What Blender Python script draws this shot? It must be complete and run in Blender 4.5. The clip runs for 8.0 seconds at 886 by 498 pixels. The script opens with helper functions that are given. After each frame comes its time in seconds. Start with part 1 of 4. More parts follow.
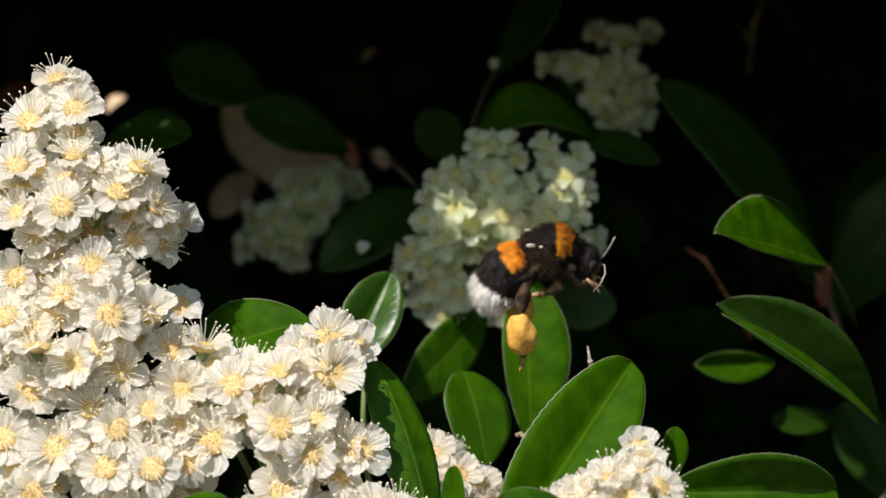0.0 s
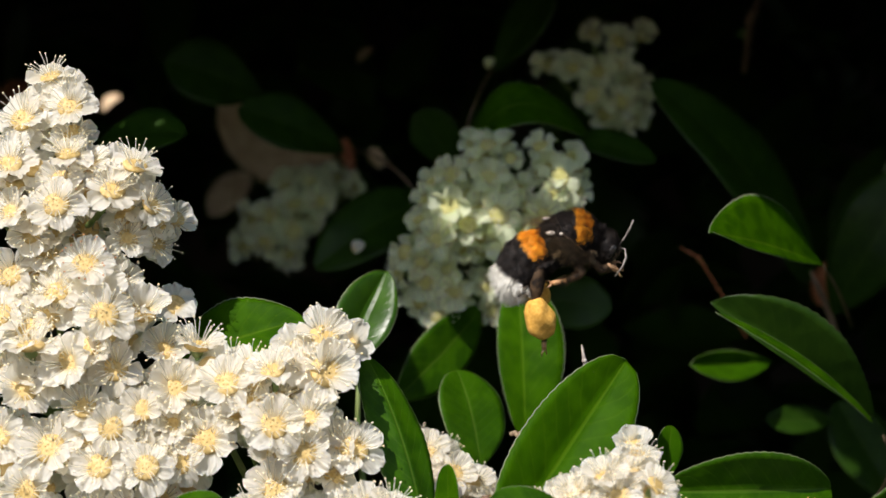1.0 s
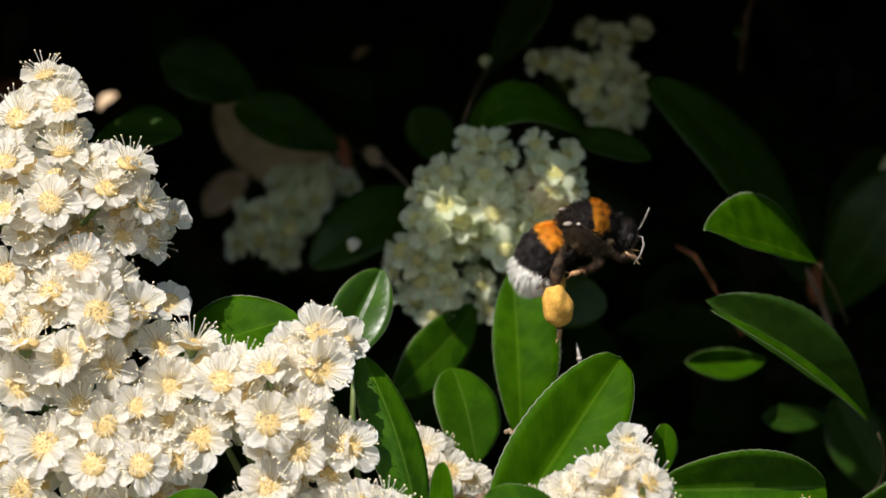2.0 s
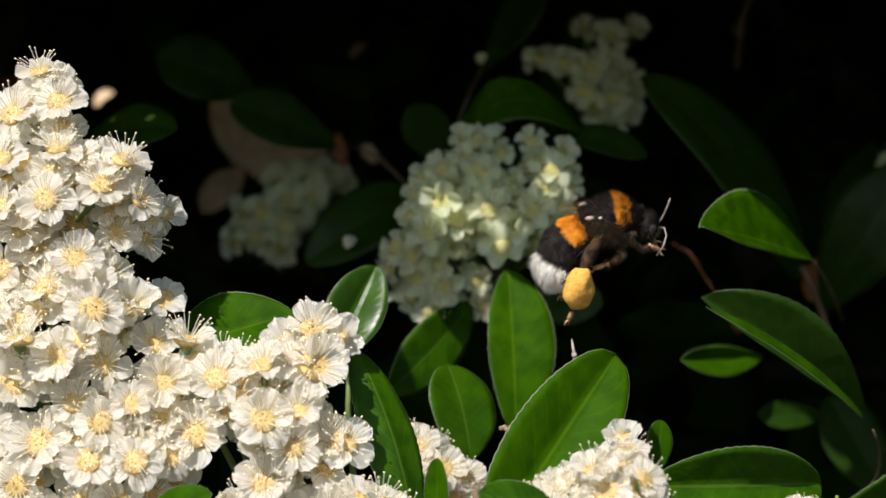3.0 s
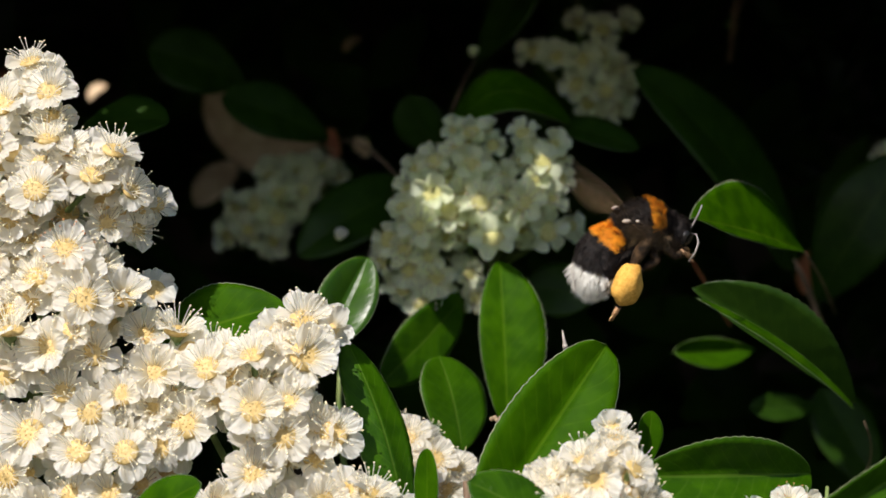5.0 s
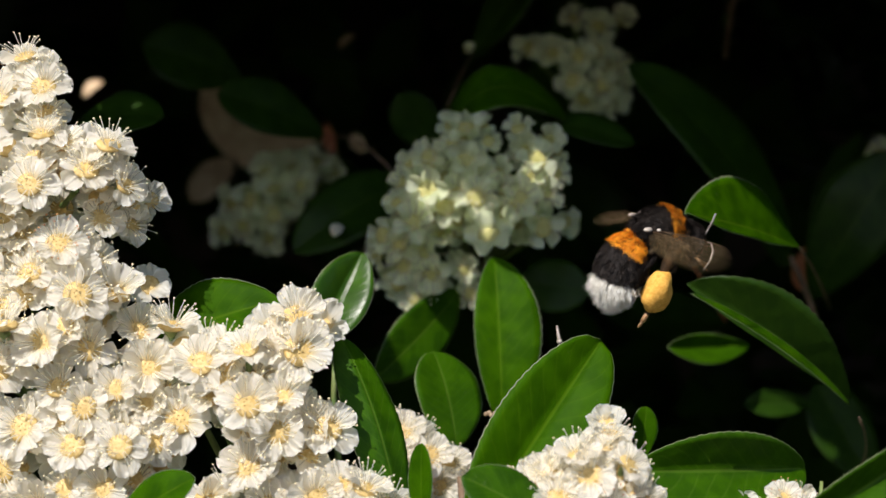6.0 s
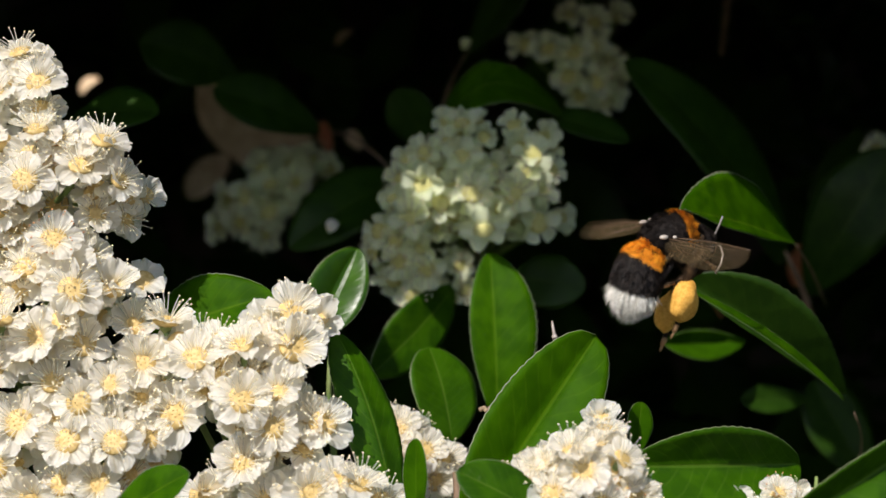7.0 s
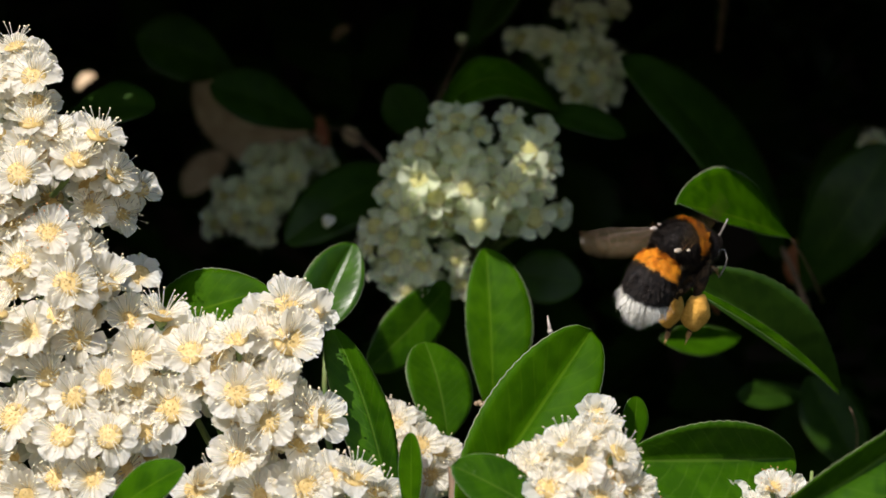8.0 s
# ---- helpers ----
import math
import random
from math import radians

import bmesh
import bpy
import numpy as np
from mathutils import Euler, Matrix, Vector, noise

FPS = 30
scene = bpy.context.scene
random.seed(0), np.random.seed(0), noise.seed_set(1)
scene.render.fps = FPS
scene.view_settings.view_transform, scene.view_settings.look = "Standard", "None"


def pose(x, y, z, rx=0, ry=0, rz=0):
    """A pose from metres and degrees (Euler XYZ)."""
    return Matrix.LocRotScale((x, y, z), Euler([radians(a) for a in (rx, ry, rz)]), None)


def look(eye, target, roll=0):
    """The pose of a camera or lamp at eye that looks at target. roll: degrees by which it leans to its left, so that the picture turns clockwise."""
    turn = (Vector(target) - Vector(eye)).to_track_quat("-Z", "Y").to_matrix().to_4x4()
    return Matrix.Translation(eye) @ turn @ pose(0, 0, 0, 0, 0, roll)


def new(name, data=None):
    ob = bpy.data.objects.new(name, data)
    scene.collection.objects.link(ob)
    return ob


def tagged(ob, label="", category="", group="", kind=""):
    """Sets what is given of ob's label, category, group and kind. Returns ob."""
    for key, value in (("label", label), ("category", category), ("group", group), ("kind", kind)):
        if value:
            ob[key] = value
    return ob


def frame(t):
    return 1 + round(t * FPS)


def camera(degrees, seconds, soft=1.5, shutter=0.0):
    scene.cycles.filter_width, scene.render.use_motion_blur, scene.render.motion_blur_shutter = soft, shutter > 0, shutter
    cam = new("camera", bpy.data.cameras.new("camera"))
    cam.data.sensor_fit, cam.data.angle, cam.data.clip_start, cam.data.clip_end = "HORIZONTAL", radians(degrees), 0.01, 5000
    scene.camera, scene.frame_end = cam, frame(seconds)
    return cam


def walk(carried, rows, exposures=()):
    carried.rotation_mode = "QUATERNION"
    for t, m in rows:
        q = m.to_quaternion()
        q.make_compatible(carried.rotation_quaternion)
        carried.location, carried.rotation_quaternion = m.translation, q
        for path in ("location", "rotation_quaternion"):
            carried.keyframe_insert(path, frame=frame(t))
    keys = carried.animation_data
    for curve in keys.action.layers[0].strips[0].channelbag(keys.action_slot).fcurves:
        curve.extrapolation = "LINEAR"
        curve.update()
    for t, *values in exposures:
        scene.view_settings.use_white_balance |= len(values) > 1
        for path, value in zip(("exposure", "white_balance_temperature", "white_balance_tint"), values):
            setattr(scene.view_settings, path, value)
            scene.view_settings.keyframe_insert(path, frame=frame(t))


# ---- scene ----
# The camera creeps right and down in front of a flowering hedge.
cam = camera(28, 8.0, 1.6, 0.8)
cam.data.dof.use_dof = True
cam.data.dof.focus_distance = 0.256
cam.data.dof.aperture_fstop = 23
walk(cam, [
    (0.0, pose(0.000000, 0, -0.000000, 90.0000, 0, -0.0000)),
    (0.5, pose(0.000262, 0, -0.000042, 89.9954, 0, -0.0283)),
    (1.0, pose(0.000576, 0, -0.000106, 89.9885, 0, -0.0622)),
    (1.5, pose(0.000826, 0, -0.000190, 89.9795, 0, -0.0892)),
    (3.0, pose(0.001578, 0, -0.000654, 89.9294, 0, -0.1705)),
    (3.5, pose(0.001786, 0, -0.000863, 89.9069, 0, -0.1929)),
    (4.0, pose(0.002037, 0, -0.001094, 89.8819, 0, -0.2200)),
    (4.5, pose(0.002256, 0, -0.001316, 89.8580, 0, -0.2437)),
    (6.0, pose(0.003061, 0, -0.002030, 89.7809, 0, -0.3305)),
    (6.5, pose(0.003290, 0, -0.002231, 89.7592, 0, -0.3553)),
    (7.0, pose(0.003552, 0, -0.002496, 89.7307, 0, -0.3836)),
    (7.5, pose(0.003762, 0, -0.002726, 89.7058, 0, -0.4063)),
    (8.0, pose(0.004000, 0, -0.003030, 89.6730, 0, -0.4320)),
], [(0.0, 0.37, 6550, 12), (8.0, 0.37, 6550, 12)])

# ---- light ----
SUN_AZ, SUN_EL = radians(212), radians(46)      # from the viewer's side, a little to the left
to_sun = Vector((math.sin(SUN_AZ) * math.cos(SUN_EL), math.cos(SUN_AZ) * math.cos(SUN_EL), math.sin(SUN_EL)))
world = bpy.data.worlds.new("sky")
scene.world = world
world.use_nodes = True
sky = world.node_tree.nodes.new("ShaderNodeTexSky")
sky.sky_type = "NISHITA"
sky.sun_disc = False
sky.sun_elevation = SUN_EL
sky.sun_rotation = SUN_AZ
back = world.node_tree.nodes["Background"]
back.inputs["Strength"].default_value = 0.12
world.node_tree.links.new(sky.outputs[0], back.inputs["Color"])
sun = new("sun", bpy.data.lights.new("sun", "SUN"))
sun.data.energy = 5.0
sun.data.angle = radians(0.5)
sun.data.color = (1.0, 0.955, 0.90)
sun.matrix_world = look(to_sun, (0, 0, 0))

# ---- helpers for building, in millimetres ----
MM = 0.001


def mm(p):
    return Vector(p) * MM


def mesh_of(name, bm, material, smooth=True):
    """A mesh datablock out of a bmesh in millimetres."""
    for v in bm.verts:
        v.co *= MM
    bmesh.ops.recalc_face_normals(bm, faces=bm.faces)
    me = bpy.data.meshes.new(name)
    bm.to_mesh(me)
    bm.free()
    for m in (material if isinstance(material, (list, tuple)) else [material]):
        me.materials.append(m)
    if smooth:
        me.polygons.foreach_set("use_smooth", [True] * len(me.polygons))
    return me


def part(name, data, material=None, parent=None, label="", at=None, kind=""):
    """Links a mesh, or a bmesh in millimetres, as one object under a thing or part."""
    if isinstance(data, bmesh.types.BMesh):
        data = mesh_of(name, data, material)
    ob = new(name, data)
    if parent is not None:
        ob.parent = parent
    if at is not None:
        ob.matrix_basis = at
    return tagged(ob, label=label, kind=kind)


def holder(name, place, label, category, group=""):
    ob = new(name)
    ob.empty_display_size = 0.005
    ob.location = mm(place)
    return tagged(ob, label=label, category=category, group=group)


def tube(bm, points, radii, sides=8, mat=0):
    """A round, tapered tube through points."""
    pts = [Vector(p) for p in points]
    rings = []
    for i, p in enumerate(pts):
        d = (pts[min(i + 1, len(pts) - 1)] - pts[max(i - 1, 0)]).normalized()
        a = d.orthogonal().normalized() if i == 0 else (rings_a - d * rings_a.dot(d)).normalized()
        rings_a = a
        b = d.cross(a)
        r = radii[i] if isinstance(radii, (list, tuple)) else radii
        rings.append([bm.verts.new(p + (a * math.cos(k * 2 * math.pi / sides) + b * math.sin(k * 2 * math.pi / sides)) * r)
                      for k in range(sides)])
    for i in range(len(rings) - 1):
        for k in range(sides):
            f = bm.faces.new((rings[i][k], rings[i][(k + 1) % sides], rings[i + 1][(k + 1) % sides], rings[i + 1][k]))
            f.material_index = mat
    for ring in (rings[0], rings[-1]):
        bm.faces.new(ring).material_index = mat


def ball(bm, centre, radii, turn=None, u=12, v=8, mat=0):
    """An ellipsoid."""
    m = Matrix.Translation(centre) @ (turn or Matrix()) @ Matrix.Diagonal((*radii, 1))
    made = bmesh.ops.create_uvsphere(bm, u_segments=u, v_segments=v, radius=1, matrix=m)
    for f in {f for w in made["verts"] for f in w.link_faces}:
        f.material_index = mat


def bend(a, b, sag, n=6):
    """Points of a gently bowed line from a to b."""
    a, b, sag = Vector(a), Vector(b), Vector(sag)
    return [a.lerp(b, i / n) + sag * (4 * (i / n) * (1 - i / n)) for i in range(n + 1)]


# ---- materials ----
class Nodes:
    """A short way to write node trees."""

    def __init__(self, name):
        self.material = bpy.data.materials.new(name)
        self.material.use_nodes = True
        self.tree = self.material.node_tree
        self.shader = self.tree.nodes["Principled BSDF"]
        self.out = self.tree.nodes["Material Output"]

    def add(self, kind, settings=None, **inputs):
        n = self.tree.nodes.new("ShaderNode" + kind)
        for key, value in (settings or {}).items():
            if key == "operation":
                n.operation = value
            elif key == "data_type":
                n.data_type = value
            elif key == "interpolation_type":
                n.interpolation_type = value
            elif key == "wave_type":
                n.wave_type = value
        for key, value in inputs.items():
            self.put(n, key.replace("_", " "), value)
        return n

    def put(self, n, key, value):
        socket = n.inputs[int(key[1:])] if key[0] == "i" and key[1:].isdigit() else n.inputs[key]
        if hasattr(value, "is_linked") or hasattr(value, "links"):
            self.tree.links.new(value, socket)
        else:
            socket.default_value = value

    def math(self, op, a, b=0.0):
        return self.add("Math", {"operation": op}, i0=a, i1=b).outputs[0]

    def mix(self, factor, a, b):
        n = self.add("Mix", {"data_type": "RGBA"}, i0=factor, i6=a, i7=b)
        return n.outputs[2]

    def noise(self, scale, detail=3.0, where=None):
        n = self.add("TexNoise", Scale=scale, Detail=detail)
        self.tree.links.new(where or self.add("TexCoord").outputs["Object"], n.inputs["Vector"])
        return n.outputs["Fac"]

    def band(self, value, low, high):
        n = self.add("MapRange", {"interpolation_type": "SMOOTHSTEP"}, i0=value, i1=low, i2=high)
        return n.outputs[0]

    def uv(self):
        xyz = self.add("SeparateXYZ", i0=self.add("UVMap").outputs[0])
        return xyz.outputs[0], xyz.outputs[1]

    def bump(self, height, strength, distance):
        return self.add("Bump", Strength=strength, Distance=distance, Height=height).outputs[0]

    def finish(self, see_through=None, share=0.3, **inputs):
        for key, value in inputs.items():
            self.put(self.shader, key.replace("_", " "), value)
        if see_through is not None:
            glow = self.add("BsdfTranslucent", Color=see_through)
            both = self.add("MixShader", i0=share, i1=self.shader.outputs[0], i2=glow.outputs[0])
            self.tree.links.new(both.outputs[0], self.out.inputs["Surface"])
        return self.material


def col(r, g, b):
    return (r, g, b, 1.0)


def leaf_material(name, dark, light, vein, rim, through_colour, gloss=0.46, shine=0.03, share=0.34):
    n = Nodes(name)
    u, v = n.uv()
    across = n.math("ABSOLUTE", n.math("SUBTRACT", n.math("MULTIPLY", u, 2.0), 1.0))
    rand = n.add("ObjectInfo").outputs["Random"]
    mottled = n.band(n.noise(320, 5), 0.36, 0.64)
    tone = n.mix(mottled, dark, light)
    tone = n.mix(n.math("MULTIPLY", rand, 0.35), tone, light)
    # side veins run from the midrib forwards to the margin
    slant = n.math("SUBTRACT", n.math("MULTIPLY", v, 11.0), n.math("MULTIPLY", across, 2.6))
    wobble = n.math("MULTIPLY", n.noise(140, 2), 0.8)
    comb = n.math("ABSOLUTE", n.math("SUBTRACT", n.math("FRACT", n.math("ADD", slant, wobble)), 0.5))
    side = n.math("SUBTRACT", 1.0, n.band(comb, 0.0, 0.12))
    mid = n.math("SUBTRACT", 1.0, n.band(across, 0.015, 0.06))
    veins = n.math("MAXIMUM", n.math("MULTIPLY", side, 0.09), n.math("MULTIPLY", mid, 0.3))
    tone = n.mix(veins, tone, vein)
    edge = n.band(across, 0.97, 0.998)
    tone = n.mix(n.math("MULTIPLY", edge, 0.6), tone, rim)
    # pale dust and specks
    specks = n.band(n.noise(900, 2), 0.7, 0.78)
    tone = n.mix(n.math("MULTIPLY", specks, 0.06), tone, col(0.3, 0.34, 0.16))
    height = n.math("ADD", n.math("MULTIPLY", veins, -0.8), n.math("ADD", n.math("MULTIPLY", n.noise(420, 3), 0.6), n.math("MULTIPLY", n.noise(130, 2), 1.6)))
    rough = n.math("ADD", gloss, n.math("MULTIPLY", n.noise(300, 3), 0.16))
    return n.finish(n.mix(veins, through_colour, vein), share, Base_Color=tone, Roughness=rough,
                    Specular_IOR_Level=shine, Normal=n.bump(height, 0.6, 0.0003))


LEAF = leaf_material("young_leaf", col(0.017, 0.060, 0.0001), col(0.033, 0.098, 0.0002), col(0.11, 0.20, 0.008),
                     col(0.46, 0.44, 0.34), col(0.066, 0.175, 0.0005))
LEAF_GLOSSY = leaf_material("glossy_leaf", col(0.017, 0.060, 0.0001), col(0.033, 0.098, 0.0002), col(0.11, 0.20, 0.015),
                            col(0.46, 0.44, 0.34), col(0.066, 0.175, 0.0005), 0.24, 0.36)
# darker, less translucent copy: shade on turned-away blades is partly in its colour
LEAF_DIMMED = leaf_material("dimmed_leaf", col(0.013, 0.047, 0.0002), col(0.025, 0.076, 0.0004), col(0.10, 0.17, 0.02),
                            col(0.26, 0.27, 0.17), col(0.06, 0.15, 0.0015), 0.36, 0.09, 0.10)
# shaded copy of the leaf: the dark of the shade is in its colour
LEAF_DARK = leaf_material("shade_leaf", col(0.009, 0.028, 0.002), col(0.016, 0.043, 0.003), col(0.045, 0.08, 0.012),
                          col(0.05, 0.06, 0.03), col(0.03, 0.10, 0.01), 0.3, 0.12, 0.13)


def petal_material(name, heart, blush, pale, glow, edge, crisp):
    n = Nodes(name)
    u, v = n.uv()
    ridges = n.add("TexWave", {"wave_type": "BANDS"}, Scale=2.2, Distortion=2.5, Detail=2.0)
    n.tree.links.new(n.add("UVMap").outputs[0], ridges.inputs["Vector"])
    tone = n.mix(n.band(v, 0.02, 0.36), heart, pale)
    tone = n.mix(n.math("MULTIPLY", n.band(n.noise(500, 3), 0.45, 0.7), 0.35), tone, blush)
    aged = n.band(n.add("ObjectInfo").outputs["Random"], 0.55, 1.0)
    tone = n.mix(n.math("MULTIPLY", aged, 0.38), tone, blush)
    # light caught on the rim and the ridges is put in as whiter colour
    across = n.math("ABSOLUTE", n.math("SUBTRACT", n.math("MULTIPLY", u, 2.0), 1.0))
    rim = n.math("MAXIMUM", n.band(across, 0.7, 1.0), n.band(v, 0.8, 1.0))
    lines = n.math("MULTIPLY", n.band(ridges.outputs["Fac"], 0.6, 0.95), n.band(v, 0.15, 0.5))
    tone = n.mix(n.math("MULTIPLY", n.math("MAXIMUM", rim, n.math("MULTIPLY", lines, 0.6)), crisp), tone, edge)
    height = n.math("ADD", ridges.outputs["Fac"], n.math("MULTIPLY", n.noise(700, 2), 0.8))
    return n.finish(glow, 0.6, Base_Color=tone, Roughness=0.42, Normal=n.bump(height, 0.2, 0.0003))


def plain(name, one, two, scale=600, rough=0.6, bump=0.3, **more):
    n = Nodes(name)
    f = n.noise(scale, 4)
    return n.finish(Base_Color=n.mix(n.band(f, 0.3, 0.7), one, two), Roughness=rough,
                    Normal=n.bump(f, bump, 0.0004), **more)


def clear_thread():
    """Watery white filaments that let much of the light pass."""
    n = Nodes("filament")
    f = n.noise(900, 2)
    n.finish(col(0.92, 0.90, 0.80), 0.4, Base_Color=n.mix(f, col(0.86, 0.83, 0.72), col(0.93, 0.91, 0.84)), Roughness=0.4)
    lit = n.out.inputs["Surface"].links[0].from_socket
    clear = n.add("BsdfTransparent", Color=col(1.0, 0.98, 0.92))
    both = n.add("MixShader", i0=0.62, i1=lit, i2=clear.outputs[0])
    n.tree.links.new(both.outputs[0], n.out.inputs["Surface"])
    return n.material


PETAL = petal_material("petal", col(0.76, 0.60, 0.27), col(0.78, 0.71, 0.57), col(0.79, 0.775, 0.715), col(0.92, 0.88, 0.755), col(0.90, 0.90, 0.89), 0.75)
# the green cast of the shade is put into these petals' colour
SHADE_TINT_PETAL = petal_material("shade_tint_petal", col(0.52, 0.53, 0.18), col(0.74, 0.77, 0.47), col(0.80, 0.85, 0.64), col(0.79, 0.84, 0.54), col(0.86, 0.89, 0.76), 0.5)
DISC = plain("flower_disc", col(0.42, 0.28, 0.08), col(0.56, 0.41, 0.17), 1500, 0.6, 0.3)
FILAMENT = clear_thread()
ANTHER = plain("anther", col(0.74, 0.62, 0.36), col(0.84, 0.75, 0.54), 1500, 0.7)
OLD_ANTHER = plain("withered_anther", col(0.34, 0.14, 0.05), col(0.60, 0.30, 0.12), 1500, 0.7)
# flower hearts with the same green shade cast in their colour
SHADE_TINT_DISC = plain("shade_tint_disc", col(0.32, 0.31, 0.08), col(0.48, 0.44, 0.18), 1800, 0.6, 0.7)
STALK = plain("green_stalk", col(0.10, 0.17, 0.04), col(0.18, 0.22, 0.07), 500, 0.6)
TWIG = plain("twig_bark", col(0.10, 0.06, 0.035), col(0.20, 0.13, 0.08), 300, 0.8, 0.8)
RED_TWIG = plain("reddish_bark", col(0.28, 0.08, 0.035), col(0.40, 0.15, 0.06), 300, 0.7, 0.6)
DRY = plain("dry_leaf", col(0.40, 0.27, 0.16), col(0.62, 0.46, 0.30), 200, 0.8, 0.6)
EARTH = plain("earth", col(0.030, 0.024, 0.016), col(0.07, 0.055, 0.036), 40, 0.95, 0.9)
BLACK = plain("black_cuticle", col(0.008, 0.007, 0.007), col(0.022, 0.018, 0.016), 900, 0.35)
BROWN_LEG = plain("leg_cuticle", col(0.010, 0.007, 0.005), col(0.075, 0.045, 0.024), 900, 0.75, Specular_IOR_Level=0.15)
PALE_LEG = plain("foot_cuticle", col(0.34, 0.17, 0.075), col(0.54, 0.32, 0.16), 900, 0.45)
BLACK_FUR = plain("black_fur", col(0.006, 0.005, 0.005), col(0.024, 0.018, 0.015), 1500, 0.6, Specular_IOR_Level=0.15)
ORANGE_FUR = plain("orange_fur", col(0.62, 0.19, 0.006), col(0.86, 0.36, 0.016), 1500, 0.6)
WHITE_FUR = plain("white_fur", col(0.54, 0.51, 0.44), col(0.76, 0.74, 0.68), 1500, 0.6)
GREY_FUR = plain("grey_fur", col(0.15, 0.10, 0.055), col(0.34, 0.25, 0.15), 1500, 0.6)
POLLEN = plain("pollen", col(0.54, 0.27, 0.035), col(0.68, 0.37, 0.07), 2200, 0.85, 0.35)
PALE_HORN = plain("pale_horn", col(0.24, 0.20, 0.17), col(0.42, 0.37, 0.32), 900, 0.35)
HORN = plain("antenna_horn", col(0.13, 0.11, 0.095), col(0.27, 0.24, 0.21), 900, 0.35)
EYE = plain("bee_eye", col(0.010, 0.009, 0.009), col(0.03, 0.025, 0.022), 2500, 0.18)


def wing_material():
    n = Nodes("wing_membrane")
    f = n.noise(500, 3)
    n.finish(Base_Color=n.mix(f, col(0.30, 0.21, 0.11), col(0.50, 0.38, 0.22)), Roughness=0.22,
             Normal=n.bump(f, 0.5, 0.0003))
    clear = n.add("BsdfTransparent", Color=col(0.92, 0.87, 0.78))
    both = n.add("MixShader", i0=0.05, i1=clear.outputs[0], i2=n.shader.outputs[0])
    n.tree.links.new(both.outputs[0], n.out.inputs["Surface"])
    return n.material


WING = wing_material()
VEIN = plain("wing_vein", col(0.05, 0.028, 0.015), col(0.10, 0.06, 0.03), 900, 0.4)

# ---- the setting ----
def sheet(name, corners, material, label):
    bm = bmesh.new()
    bm.faces.new([bm.verts.new(c) for c in corners])
    ob = part(name, bm, material)
    return tagged(ob, label=label, kind="structure")


bm = bmesh.new()
bmesh.ops.create_grid(bm, x_segments=60, y_segments=60, size=3000)
for v in bm.verts:
    v.co.z = -520 + 14 * noise.noise(v.co * 0.004)
for e in [e for e in bm.edges if e.is_boundary]:
    for v in e.verts:
        v.co.x *= 60
        v.co.y *= 60
ground = tagged(part("ground", bm, EARTH), label="bare dark earth under the hedge", kind="structure")


# ---- leaves ----
def blade(bm, base, tip, half, facing, fold=12, arc=0.0, belly=0.6, teeth=0.028, seed=0, n=40, m=5, thick=0.22, twist=0.0, lop=(1.0, 1.0), curl=0.35, full=0.56):
    """One leaf blade with thickness, a creased midrib and a finely toothed margin, from base to tip."""
    base, tip, facing = Vector(base), Vector(tip), Vector(facing)
    length = (tip - base).length
    ax = (tip - base) / length
    az = (facing - ax * facing.dot(ax)).normalized()
    ay = az.cross(ax)
    rnd = random.Random(seed)
    p = math.log(0.5) / math.log(belly)
    rise = math.tan(radians(fold))
    uv = bm.loops.layers.uv.verify()
    layers = []
    w1, w2 = rnd.uniform(0, 6), rnd.uniform(0, 6)
    for side in (0, 1):
        rows = []
        for i in range(n + 1):
            s = i / n
            w = half * max(math.sin(math.pi * s ** p), 0.0) ** full
            w = max(w, 0.03 * half * (1 - s) + 0.01 * half)
            if i % 2 and 0.12 < s < 0.97:
                w *= 1 + teeth
            row = []
            tw = radians(twist) * (s - 0.5)
            for j in range(-m, m + 1):
                q = j / m
                y = w * q * lop[q > 0]
                z = abs(y) * rise * (1 - curl * abs(q)) + arc * 4 * s * (1 - s)
                z += 0.025 * half * math.sin(7 * s + w1 + 1.5 * q) * abs(q) + 0.02 * half * math.sin(15 * s + w2) * q
                y, z = y * math.cos(tw) - z * math.sin(tw), y * math.sin(tw) + z * math.cos(tw)
                z -= side * thick * (0.4 if abs(j) == m else 1.0)
                row.append(bm.verts.new(base + ax * (s * length) + ay * y + az * z))
            rows.append(row)
        layers.append(rows)
        for i in range(n):
            for j in range(2 * m):
                f = bm.faces.new((rows[i][j], rows[i][j + 1], rows[i + 1][j + 1], rows[i + 1][j]))
                for loop, (a, b) in zip(f.loops, ((j, i), (j + 1, i), (j + 1, i + 1), (j, i + 1))):
                    loop[uv].uv = (a / (2 * m), b / n)
    top, low = layers
    ring = [(0, j) for j in range(2 * m)] + [(i, 2 * m) for i in range(n)] + [(n, j) for j in range(2 * m, 0, -1)] + [(i, 0) for i in range(n, 0, -1)]
    for k, (i, j) in enumerate(ring):
        i2, j2 = ring[(k + 1) % len(ring)]
        f = bm.faces.new((top[i][j], top[i2][j2], low[i2][j2], low[i][j]))
        for loop in f.loops:
            loop[uv].uv = (1.0 if j > m else 0.0, i / n)


